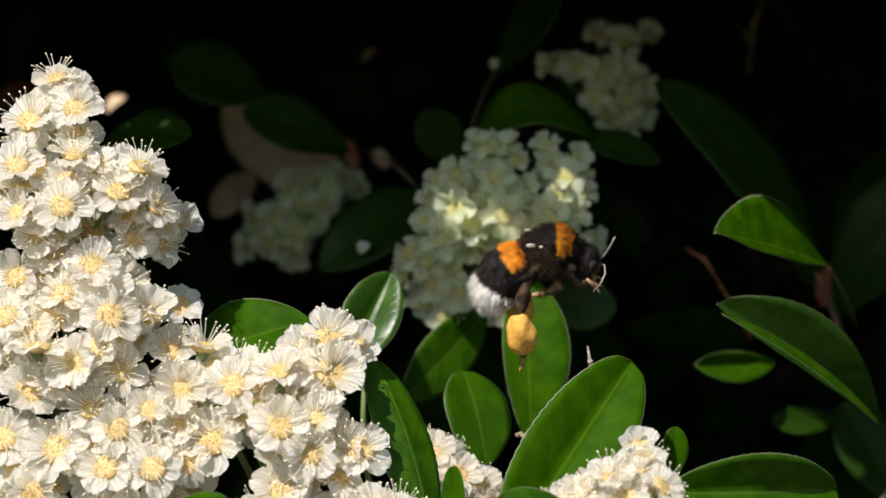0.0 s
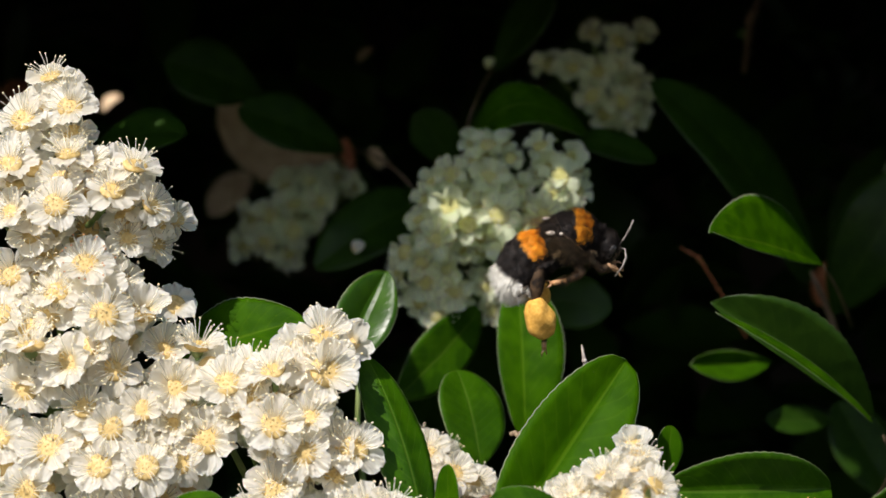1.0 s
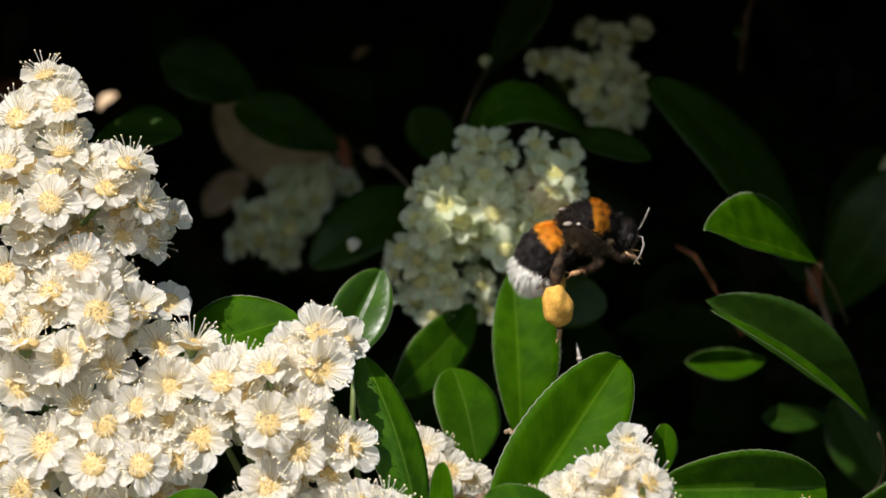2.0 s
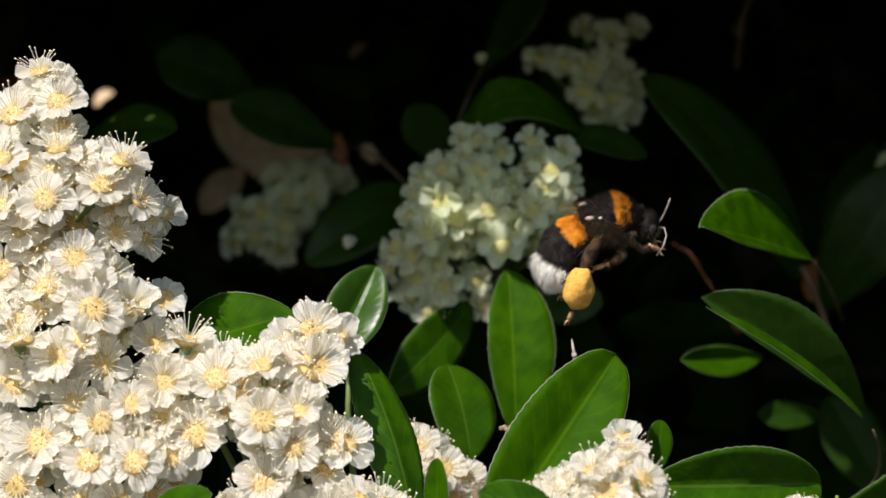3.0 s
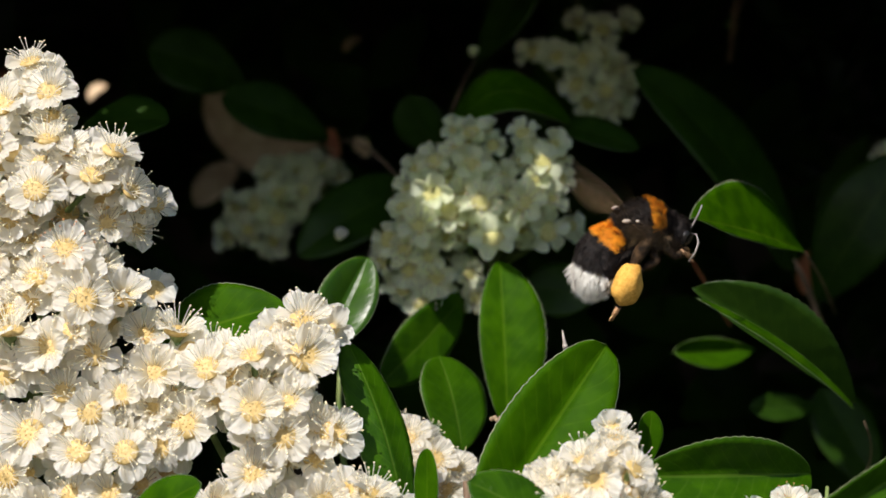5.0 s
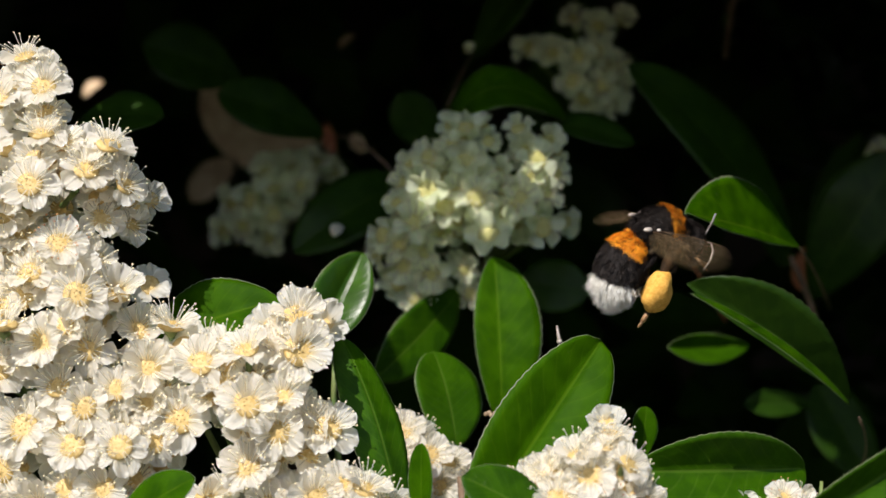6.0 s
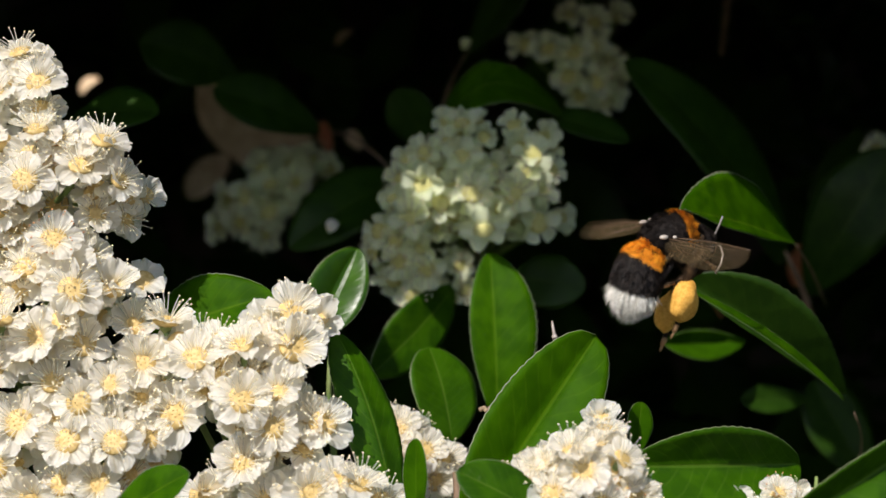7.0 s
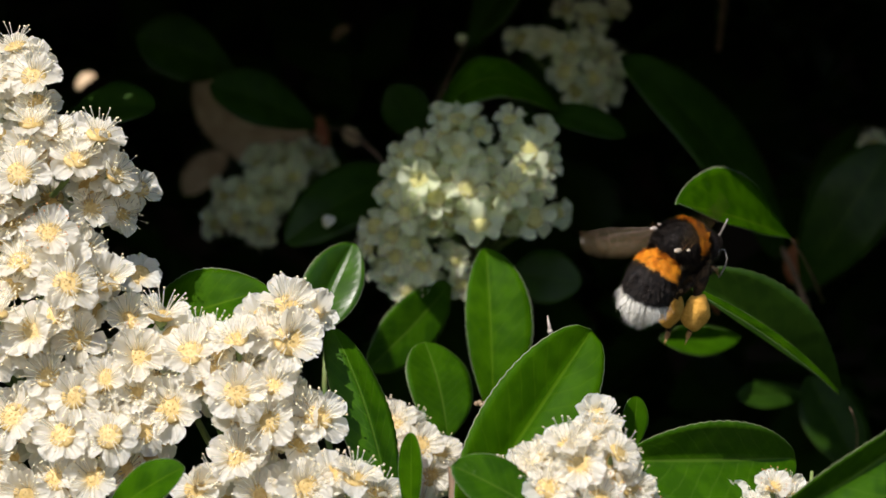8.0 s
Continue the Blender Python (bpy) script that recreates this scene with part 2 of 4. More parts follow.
def shoot(place, label, leaves, stem, material=None, bark=None, group="leafy shoots"):
    """A twig with its leaves: each leaf is (base, tip, half width, facing, options)."""
    ob = holder("leafy_shoot", place, label, "shoot", group)
    shift = Matrix.Translation(-mm(place))
    bm = bmesh.new()
    tube(bm, bend(*stem[:3]), [stem[3] * (1 - 0.08 * i) for i in range(7)])
    part("stem", bm, bark or TWIG, ob, at=shift)
    for k, (base, tip, half, facing, more) in enumerate(leaves):
        more = dict(more)
        mat = {"shade_dark": LEAF_DARK, "glossy": LEAF_GLOSSY, "dimmed": LEAF_DIMMED}.get(more.pop("look", ""), LEAF)
        bm = bmesh.new()
        blade(bm, base, tip, half, facing, seed=len(bpy.data.meshes) + k, **more)
        part("leaf", bm, mat, ob, at=shift)
    return ob


FRONT, UP, SIDE = (0, -0.85, 0.5), (-0.15, -0.45, 0.88), (-0.5, -0.75, 0.4)
# the sunlit shoot among the open flowers
shoot((1.3, 262.0, -43.2), "leafy shoot with glossy sunlit green leaves", [
    ((8.9, 252.0, -43.3), (27.9, 262.0, -16.5), 7.2, (0.16, -0.92, 0.26), {"fold": 30, "arc": -1.2, "belly": 0.5, "full": 0.45, "teeth": 0.02}),
    ((6.9, 285.0, -34.9), (3.2, 290.0, -19.9), 6.2, (0.55, -0.8, -0.2), {"look": "dimmed", "fold": 8, "arc": 1.0, "belly": 0.55, "full": 0.5}),
    ((14.7, 296.0, -33.8), (13.6, 304.0, -4.4), 5.9, (0.05, -0.95, 0.3), {"fold": 14, "arc": 1.5, "belly": 0.56, "lop": (1.2, 0.7), "full": 0.6}),
    ((1.5, 240.0, -41.7), (1.5, 240.0, -29.2), 2.0, (-0.45, -0.6, 0.66), {"fold": 10, "full": 0.45}),
    ((34.6, 268.0, -34.9), (35.8, 272.0, -27.2), 2.2, (0.4, -0.9, 0.3), {"fold": 10}),
], ((3.8, 262.0, -54.9), (7.3, 268.0, -37.4), (1.5, 0, 0), 1.1))
shoot((-12.6, 275.0, -27.9), "leafy shoot with green leaves behind a flower cluster", [
    ((-41.0, 266.0, -18.5), (-19.4, 262.0, -10.6), 6.2, (0.1, -0.8, 0.55), {"fold": 16, "arc": 1.5, "belly": 0.52, "lop": (0.8, 1.0), "full": 0.72}),
    ((-14.8, 276.0, -17.9), (-8.2, 283.0, -3.7), 4.6, (0.2, -0.92, 0.33), {"look": "glossy", "fold": 46, "curl": 0.35, "arc": -1.0, "belly": 0.48, "full": 0.62}),
    ((-1.5, 247.0, -40.9), (-10.2, 256.0, -15.6), 4.2, (0.5, -0.85, 0.1), {"look": "dimmed", "fold": -22, "arc": 2.5, "belly": 0.5}),
], ((-7.2, 286.0, -55.4), (-12.4, 281.0, -20.0), (-2, 0, 0), 0.7), bark=STALK)
shoot((6.7, 318.0, -12.0), "leafy shoot with a half-shaded green leaf", [
    ((8.0, 322.0, -10.7), (-6.9, 308.0, -25.8), 5.2, (0.45, -0.9, -0.02), {"look": "dimmed", "fold": 8, "arc": 1.2, "belly": 0.55}),
    ((19.1, 332.0, -9.4), (32.1, 328.0, -11.2), 5.2, (0, -0.95, 0.2), {"fold": 8, "arc": 0.8, "belly": 0.5, "look": "shade_dark"}),
], ((12.9, 334.0, -27.5), (12.2, 332.0, -4.1), (2, 0, 0), 1.0))
# shoots at the open side of the hedge
shoot((75.0, 338.0, -2.9), "leafy shoot with a bright sunlit young leaf", [
    ((66.5, 306.0, -3.1), (43.3, 282.0, 2.5), 9.0, (-0.25, -0.9, 0.36), {"fold": 10, "arc": 1.0, "belly": 0.5, "lop": (1.0, 0.2), "full": 0.75}),
], ((82.0, 352.0, -15.4), (66.4, 306.0, -3.1), (0, 0, 1), 0.35), bark=TWIG)
shoot((74.0, 296.0, -31.0), "leafy shoot with a long folded green leaf", [
    # the shade on this blade is put into its dark leaf colour
    ((72.5, 296.0, -28.2), (43.7, 284.0, -8.7), 6.9, (0.3, -1.0, 0.0), {"look": "shade_dark", "fold": 36, "curl": 0.0, "arc": 2.0, "belly": 0.6, "lop": (1.0, 0.2), "full": 0.6}),
    # added narrow bright blade stands in for the sunlit strip along the fold
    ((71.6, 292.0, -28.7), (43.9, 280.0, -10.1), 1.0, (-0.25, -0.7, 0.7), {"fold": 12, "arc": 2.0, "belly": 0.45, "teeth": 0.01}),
    ((64.2, 342.0, -21.8), (46.8, 330.0, -21.6), 3.9, (0.0, -0.95, 0.2), {"look": "dimmed", "fold": 38, "curl": 0.0, "arc": -1.0, "lop": (0.6, 1.0), "teeth": 0.01}),
    ((90.8, 350.0, -51.1), (79.5, 354.0, -30.3), 6.3, (0.5, -0.9, -0.6), {"fold": 8, "look": "shade_dark"}),
    ((78.0, 350.0, -33.9), (63.9, 346.0, -33.5), 2.9, (0, -0.9, 0.3), {"look": "shade_dark", "fold": 20}),
], ((82.0, 335.0, -48.0), (74.2, 296.0, -31.2), (2, 0, 0), 0.25), bark=TWIG)
shoot((55.8, 252.0, -32.8), "leafy shoot with broad green leaves", [
    ((57.2, 258.0, -34.9), (30.8, 246.0, -33.8), 6.6, (0.05, -1.0, 0.1), {"look": "dimmed", "fold": 34, "curl": 0.0, "arc": 1.8, "belly": 0.55, "lop": (0.82, 1.15), "full": 0.52}),
    ((45.7, 228.0, -40.9), (73.8, 236.0, -24.7), 3.9, (0.25, -1.0, -0.1), {"look": "dimmed", "curl": 0.1, "fold": 32, "arc": 2.0, "belly": 0.5, "lop": (1.6, 1.0)}),
    ((-39.3, 236.0, -40.8), (-28.0, 232.0, -32.8), 3.4, (-0.1, -0.8, 0.6), {"fold": 10, "arc": 1.0}),
    ((20.6, 232.0, -40.3), (6.8, 228.0, -32.1), 3.8, (0.2, -0.85, 0.45), {"look": "dimmed", "fold": 14, "arc": 1.0}),
], ((51.8, 256.0, -49.6), (60.5, 262.0, -37.4), (2, 0, 0), 0.5), bark=STALK)
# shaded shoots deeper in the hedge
# part of their shade is put into the leaf colour
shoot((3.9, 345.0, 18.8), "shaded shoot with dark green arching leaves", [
    ((5.0, 338.0, 16.1), (28.3, 336.0, 21.7), 5.4, (0.05, -0.75, 0.62), {"look": "dimmed", "fold": 8, "arc": 12.5, "belly": 0.5, "full": 0.45}),
    ((23.2, 338.0, 21.6), (41.0, 334.0, 16.3), 3.6, (0, -0.7, 0.6), {"fold": 12, "arc": 1.0, "look": "shade_dark"}),
    ((11.8, 385.0, 38.1), (24.3, 380.0, 56.9), 5.8, (-0.3, -0.8, 0.5), {"fold": 10, "look": "shade_dark"}),
    ((3.7, 374.0, 16.8), (-4.0, 370.0, 28.9), 5.0, (-0.4, -0.8, 0.4), {"fold": 6, "look": "shade_dark"}),
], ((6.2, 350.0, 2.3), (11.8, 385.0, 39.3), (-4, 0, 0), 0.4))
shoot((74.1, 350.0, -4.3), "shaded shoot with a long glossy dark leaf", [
    ((74.3, 356.0, -6.7), (40.7, 340.0, 32.0), 8.9, (0.35, -0.8, 0.5), {"fold": 12, "arc": 5.0, "belly": 0.5, "look": "shade_dark"}),
    ((81.9, 370.0, -14.0), (98.0, 360.0, 16.1), 8.7, (-0.3, -0.9, 0.2), {"fold": 10, "arc": 3.0, "look": "shade_dark"}),
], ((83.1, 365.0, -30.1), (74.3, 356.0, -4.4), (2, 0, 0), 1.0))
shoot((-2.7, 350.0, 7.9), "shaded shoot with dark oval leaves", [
    ((-1.0, 350.0, 10.1), (-23.7, 342.0, -4.0), 6.8, (0.1, -0.8, 0.55), {"fold": 10, "arc": 3.0, "belly": 0.5, "look": "shade_dark"}),
    ((-19.7, 372.0, 20.4), (-41.0, 364.0, 28.6), 6.2, (0, -0.85, 0.4), {"fold": 10, "arc": 2.0, "look": "shade_dark"}),
    ((-37.9, 380.0, 32.8), (-57.3, 372.0, 39.2), 7.4, (0.1, -0.9, 0.3), {"fold": 8, "arc": 2.0, "look": "shade_dark"}),
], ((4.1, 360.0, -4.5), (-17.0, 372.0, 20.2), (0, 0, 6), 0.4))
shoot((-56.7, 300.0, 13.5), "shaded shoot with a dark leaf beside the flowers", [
    ((-61.8, 318.0, 18.0), (-44.4, 314.0, 20.3), 5.8, (-0.1, -0.7, 0.7), {"fold": 10, "arc": 1.6, "belly": 0.6, "look": "shade_dark"}),
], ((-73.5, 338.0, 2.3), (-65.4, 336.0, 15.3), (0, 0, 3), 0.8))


# ---- flowers ----
def petal_mesh(seed, material):
    """A round, clawed, cupped petal with faint ridges; it points along x."""
    rnd = random.Random(seed)
    bm = bmesh.new()
    uv = bm.loops.layers.uv.verify()
    n, m = 9, 6
    # true for the shade-tinted petals, which are also narrower, smoother and more cupped
    young = material is SHADE_TINT_PETAL
    length, half = (3.3 if young else 3.5) * rnd.uniform(0.92, 1.06), (1.62 if young else 1.9) * rnd.uniform(0.92, 1.1)
    cup, curl = rnd.uniform(1.1, 1.9) if young else rnd.uniform(0.4, 1.2), rnd.uniform(-0.2, 1.0)
    ruffle = 0.3 if young else 1.0
    ph = [rnd.uniform(0, 6.3) for _ in range(4)]
    rows = []
    for i in range(n + 1):
        s = math.sin(0.5 * math.pi * i / n) ** 1.1
        if s > 0.55:
            w = half * max(1 - ((s - 0.55) / 0.455) ** 2, 0.0) ** 0.5
        else:
            w = half * (0.24 + 0.76 * math.sin(0.5 * math.pi * s / 0.55) ** 1.3)
        row = []
        for j in range(-m, m + 1):
            q = j / m
            x = 0.7 + length * s
            y = w * q
            z = cup * (y / half) ** 2 * (0.3 + s) + 0.6 * s - curl * s * s * 0.8
            z += ruffle * (0.17 * math.sin(y * 5 + ph[0]) * s + 0.15 * math.sin(y * 8 + 3 * s + ph[2]) * s * s + 0.26 * math.sin(y * 2.2 + 4 * s + ph[1]) * s)
            if s > 0.9 and abs(q) < 0.5:
                x -= 0.28 * (1 - abs(q) * 2)
            if s > 0.6:
                # a crumpled, uneven margin
                x += ruffle * 0.13 * math.sin(q * 7 + ph[3]) * (s - 0.6) / 0.4
                y += ruffle * 0.10 * math.sin(s * 19 + 3 * q + ph[2]) * abs(q)
            row.append(bm.verts.new((x, y, z)))
        rows.append(row)
    for i in range(n):
        for j in range(2 * m):
            f = bm.faces.new((rows[i][j], rows[i][j + 1], rows[i + 1][j + 1], rows[i + 1][j]))
            for loop, (a, b) in zip(f.loops, ((j, i), (j + 1, i), (j + 1, i + 1), (j, i + 1))):
                loop[uv].uv = (a / (2 * m), b / n)
    return mesh_of("petal", bm, material)


def disc_mesh(seed, material):
    """The cupped heart of a flower with five styles and its green calyx below."""
    rnd = random.Random(seed)
    bm = bmesh.new()
    ball(bm, (0, 0, 0.05), (1.95, 1.95, 0.55), u=14, v=8)
    for k in range(5):
        a = k * 1.2566 + rnd.uniform(-0.2, 0.2)
        tube(bm, [(0.3 * math.cos(a), 0.3 * math.sin(a), 0.3), (0.42 * math.cos(a), 0.42 * math.sin(a), 0.62)], [0.14, 0.1], 5)
        ball(bm, (0.45 * math.cos(a), 0.45 * math.sin(a), 0.62), (0.14, 0.14, 0.08), u=6, v=4)
    ball(bm, (0, 0, -0.75), (0.95, 0.95, 0.95), u=10, v=6, mat=1)
    return mesh_of("flower", bm, [material, STALK])


def stamen_mesh(seed, knob):
    """Eighteen or so slender stamens with their knobs."""
    rnd = random.Random(seed)
    bm = bmesh.new()
    count = rnd.choice((16, 18, 19, 20))
    for k in range(count):
        a = k * 2 * math.pi / count + rnd.uniform(-0.15, 0.15)
        lean = rnd.uniform(0.35, 1.05)
        length = rnd.uniform(2.5, 3.9)
        c, s = math.cos(a), math.sin(a)
        r0 = 0.9
        pts = []
        for i in range(4):
            d = length * i / 3
            pts.append((c * (r0 + d * math.sin(lean)), s * (r0 + d * math.sin(lean)), 0.3 + d * math.cos(lean) + 0.25 * math.sin(i)))
        tube(bm, pts, [0.095, 0.085, 0.075, 0.065], 4)
        ball(bm, Vector(pts[-1]) + Vector((c * 0.1, s * 0.1, 0.06)), (0.165, 0.16, 0.14), u=6, v=4, mat=1)
    return mesh_of("stamen_tuft", bm, [FILAMENT, knob])


PETALS = [petal_mesh(s, PETAL) for s in range(12)]
SHADE_TINT_PETALS = [petal_mesh(s, SHADE_TINT_PETAL) for s in range(20, 28)]
DISCS = [disc_mesh(s, DISC) for s in range(3)]
SHADE_TINT_DISCS = [disc_mesh(s, SHADE_TINT_DISC) for s in range(3)]
STAMENS = [stamen_mesh(s, ANTHER) for s in range(7)] * 2 + [stamen_mesh(9, OLD_ANTHER)]


def flower(cluster, origin, row, rnd, stamens=True, petals=PETALS):
    """A five-petalled blossom: place, lean to the side and upwards, radius."""
    x, y, z, side, up, radius = row
    side, up = side + rnd.uniform(-0.16, 0.16), up + (rnd.uniform(0.1, 0.46) if petals is PETALS else rnd.uniform(-0.06, 0.3))
    axis = Vector((side, -max(1 - side * side - up * up, 0.12) ** 0.5, up)).normalized()
    size = radius / 4.25
    m = Matrix.Translation(mm((x, y, z)) - origin) @ axis.to_track_quat("Z", "Y").to_matrix().to_4x4() @ pose(0, 0, 0, 0, 0, rnd.uniform(0, 72)) @ Matrix.Scale(size, 4)
    head = part("flower", rnd.choice(SHADE_TINT_DISCS if petals is SHADE_TINT_PETALS else DISCS), parent=cluster, at=m)
    open_by = rnd.uniform(-14, 10)
    for k in range(5):
        turn = pose(0, 0, 0, 0, 0, 72 * k + rnd.uniform(-7, 7)) @ pose(0, 0, 0, rnd.uniform(-21, 21), rnd.uniform(-28, 22) + open_by, 0)
        part("petal", rnd.choice(petals), parent=head, at=turn)
    if stamens:
        part("stamen_tuft", rnd.choice(STAMENS), parent=head, at=pose(0, 0, 0, 0, 0, rnd.uniform(0, 360)), kind="stuff", label="cream stamens with pale yellow knobs")
    return axis


def flower_cluster(place, label, rows, seed, under=1.0, depth=2.3, petals=PETALS, group="flower clusters"):
    """A flat-topped corymb: its blossoms, and the stalks that gather at its foot."""
    ob = holder("flower_cluster", place, label, "flower", group)
    rnd = random.Random(seed)
    origin = mm(place)
    bm = bmesh.new()
    for row in rows:
        axis = flower(ob, origin, row, rnd, petals is PETALS or rnd.random() < 0.45, petals)
        head = Vector(row[:3]) - Vector(place) - axis * 1.2
        tube(bm, bend((0, 0, 0), head, -axis * 2.5 + Vector((0, 0, -1.5)), 5), [0.75, 0.65, 0.55, 0.5, 0.48, 0.5], 6)
    # later blossoms sit lower, in the gaps between the others
    for a in range(len(rows)):
        for b in range(a):
            p, q = Vector(rows[a][:3]), Vector(rows[b][:3])
            if not 4.6 < (p - q).length < 9.5 or rnd.random() > under:
                continue
            m = p.lerp(q, rnd.uniform(0.35, 0.65)) + Vector((rnd.uniform(-1, 1), depth * rnd.uniform(0.8, 1.5), rnd.uniform(-1.5, 0.5)))
            flower(ob, origin, (*m, rnd.uniform(-0.35, 0.35), rnd.uniform(-0.1, 0.5), rows[a][5] * rnd.uniform(0.85, 1.0)), rnd, rnd.random() < 0.6, petals)
    # and half-hidden ones fill the depth of a full cluster
    if petals is PETALS:
        for x, y, z, side, up, radius in rows:
            if rnd.random() < 0.4:
                continue
            low = (x + rnd.uniform(-3.5, 3.5), y + rnd.uniform(5.0, 7.5), z - rnd.uniform(-1.0, 4.5))
            flower(ob, origin, (*low, side * 0.5 + rnd.uniform(-0.2, 0.2), up * 0.5, radius * rnd.uniform(0.85, 1.0)), rnd, rnd.random() < 0.3, petals)
    ball(bm, (0, 0, 0), (1.2, 1.2, 1.2), u=8, v=6)
    part("branching_stem", bm, STALK, ob, kind="stuff")
    return ob


flower_cluster((-64.5, 280, 1.9), "dense cluster of open creamy white flowers in full sun", [
    (-59.3, 254.8, 18.4, -0.1, 0.1, 4.4),
    (-56.4, 259.5, 25.0, -0.2, 0.75, 3.8),
    (-52.4, 253.7, 20.1, 0.15, 0.25, 4.0),
    (-52.1, 250.7, 13.2, 0, 0.45, 4.0),
    (-60.4, 251.1, 11.7, -0.1, 0.3, 4.2),
    (-53.0, 247.4, 6.0, 0, 0.3, 4.2),
    (-45.5, 249.5, 8.0, 0.1, 0.3, 4.0),
    (-42.6, 250.8, 11.6, 0.35, 0.65, 4.0),
    (-40.5, 251.7, 6.1, 0.55, 0.1, 3.5),
    (-59.8, 250.1, 5.0, -0.2, 0.1, 3.8),
    (-44.2, 253.4, 1.3, 0.3, -0.1, 3.5),
    (-57.7, 251.3, 2.1, 0, 0.1, 3.8),
    (-40.4, 256.0, 0.5, 0.6, -0.35, 3.4),
    (-65.4, 254.0, 9.0, -0.2, 0.1, 4.0),
    (-49.3, 252.2, 12.1, 0.2, 0.2, 3.5),
], 1)
flower_cluster((-58.3, 276, -24.5), "dense cluster of open creamy white flowers in full sun", [
    (-49.0, 247.9, -2.4, 0, 0.1, 4.3),
    (-60.8, 253.4, -3.8, -0.2, 0.1, 4.2),
    (-53.5, 249.7, -6.3, 0, 0.2, 4.0),
    (-46.0, 245.7, -9.3, 0.1, 0.1, 4.5),
    (-41.5, 251.1, -9.1, 0.45, 0.3, 4.3),
    (-56.1, 245.4, -13.6, -0.1, 0.7, 4.5),
    (-50.7, 245.7, -15.9, 0, 0.1, 4.5),
    (-45.0, 248.4, -16.9, 0.1, 0.2, 4.1),
    (-57.6, 247.3, -19.7, -0.1, 0, 4.7),
    (-61.5, 249.9, -9.5, -0.2, 0.2, 4.0),
    (-45.0, 253.3, -4.8, 0.3, 0.2, 3.7),
    (-64.4, 252.0, -16.0, -0.3, 0.1, 4.0),
    (-51.1, 259.5, 2.7, 0.1, 0.2, 4.1),
    (-55.6, 253.7, -0.9, 0, 0.1, 4.0),
], 2)
flower_cluster((-50.9, 274, -45.2), "dense cluster of open creamy white flowers in full sun", [
    (-53.5, 245.9, -27.8, 0, 0.1, 4.8),
    (-46.3, 243.6, -30.0, 0, 0, 4.2),
    (-39.5, 241.6, -29.9, 0, 0, 4.1),
    (-44.7, 243.7, -24.7, 0, 0.1, 3.9),
    (-36.7, 247.7, -19.5, 0.05, 0.05, 4.6),
    (-31.9, 246.9, -26.6, 0.1, 0, 4.9),
    (-56.9, 246.9, -33.8, 0, -0.1, 4.2),
    (-61.5, 249.3, -26.5, -0.2, 0, 4.3),
    (-35.6, 246.3, -29.8, 0.1, 0, 3.6),
    (-36.7, 248.0, -24.5, 0, 0.2, 3.6),
    (-38.8, 252.3, -14.4, 0.2, 0.4, 4.0),
    (-49.0, 247.0, -22.1, 0, 0.1, 3.8),
    (-41.0, 247.1, -22.6, 0, 0.1, 3.6),
], 3)
flower_cluster((-55.3, 270, -54.9), "dense cluster of open creamy white flowers in full sun", [
    (-50.7, 242.0, -37.8, 0, -0.1, 4.3),
    (-58.9, 245.0, -38.1, -0.1, -0.1, 4.2),
    (-42.3, 244.4, -36.1, 0, -0.05, 4.2),
    (-47.5, 245.4, -36.2, 0, 0, 3.7),
    (-63.9, 249.9, -34.1, -0.2, 0, 4.3),
    (-38.3, 249.0, -35.2, 0.1, 0, 3.6),
], 4)
flower_cluster((-23.0, 274, -43.5), "dense cluster of open creamy white flowers in full sun", [
    (-33.8, 250.8, -13.9, 0.1, 0.7, 4.3),
    (-28.9, 244.5, -18.7, 0.05, 0.1, 4.4),
    (-22.6, 244.6, -16.9, 0, 0.6, 4.0),
    (-15.8, 249.0, -12.4, 0.1, 0.5, 4.6),
    (-15.3, 245.0, -17.1, 0.15, 0.12, 5.0),
    (-22.2, 241.5, -24.1, 0, 0.1, 4.6),
    (-18.2, 242.8, -27.9, 0.05, 0, 4.3),
    (-11.4, 245.5, -27.8, 0.25, 0.1, 4.4),
    (-22.4, 243.3, -33.0, 0, 0, 4.3),
    (-17.6, 243.8, -23.3, 0.1, 0.2, 3.7),
    (-14.0, 246.0, -31.6, 0.1, 0.1, 3.6),
    (-27.5, 245.5, -23.2, 0, 0.15, 3.6),
    (-26.3, 248.1, -16.5, 0, 0.4, 3.5),
    (-28.0, 245.2, -37.7, 0, 0, 4.1),
], 5)
flower_cluster((-15.7, 268, -54.5), "dense cluster of open creamy white flowers in full sun", [
    (-12.9, 239.8, -36.5, 0.1, 0, 4.3),
    (-19.3, 244.2, -38.4, 0, 0, 4.2),
    (-6.1, 241.0, -35.6, 0.35, 0.5, 4.1),
    (-3.0, 242.9, -38.2, 0.2, 0.3, 3.9),
    (-9.5, 242.1, -35.3, 0.2, 0.4, 3.7),
], 6)
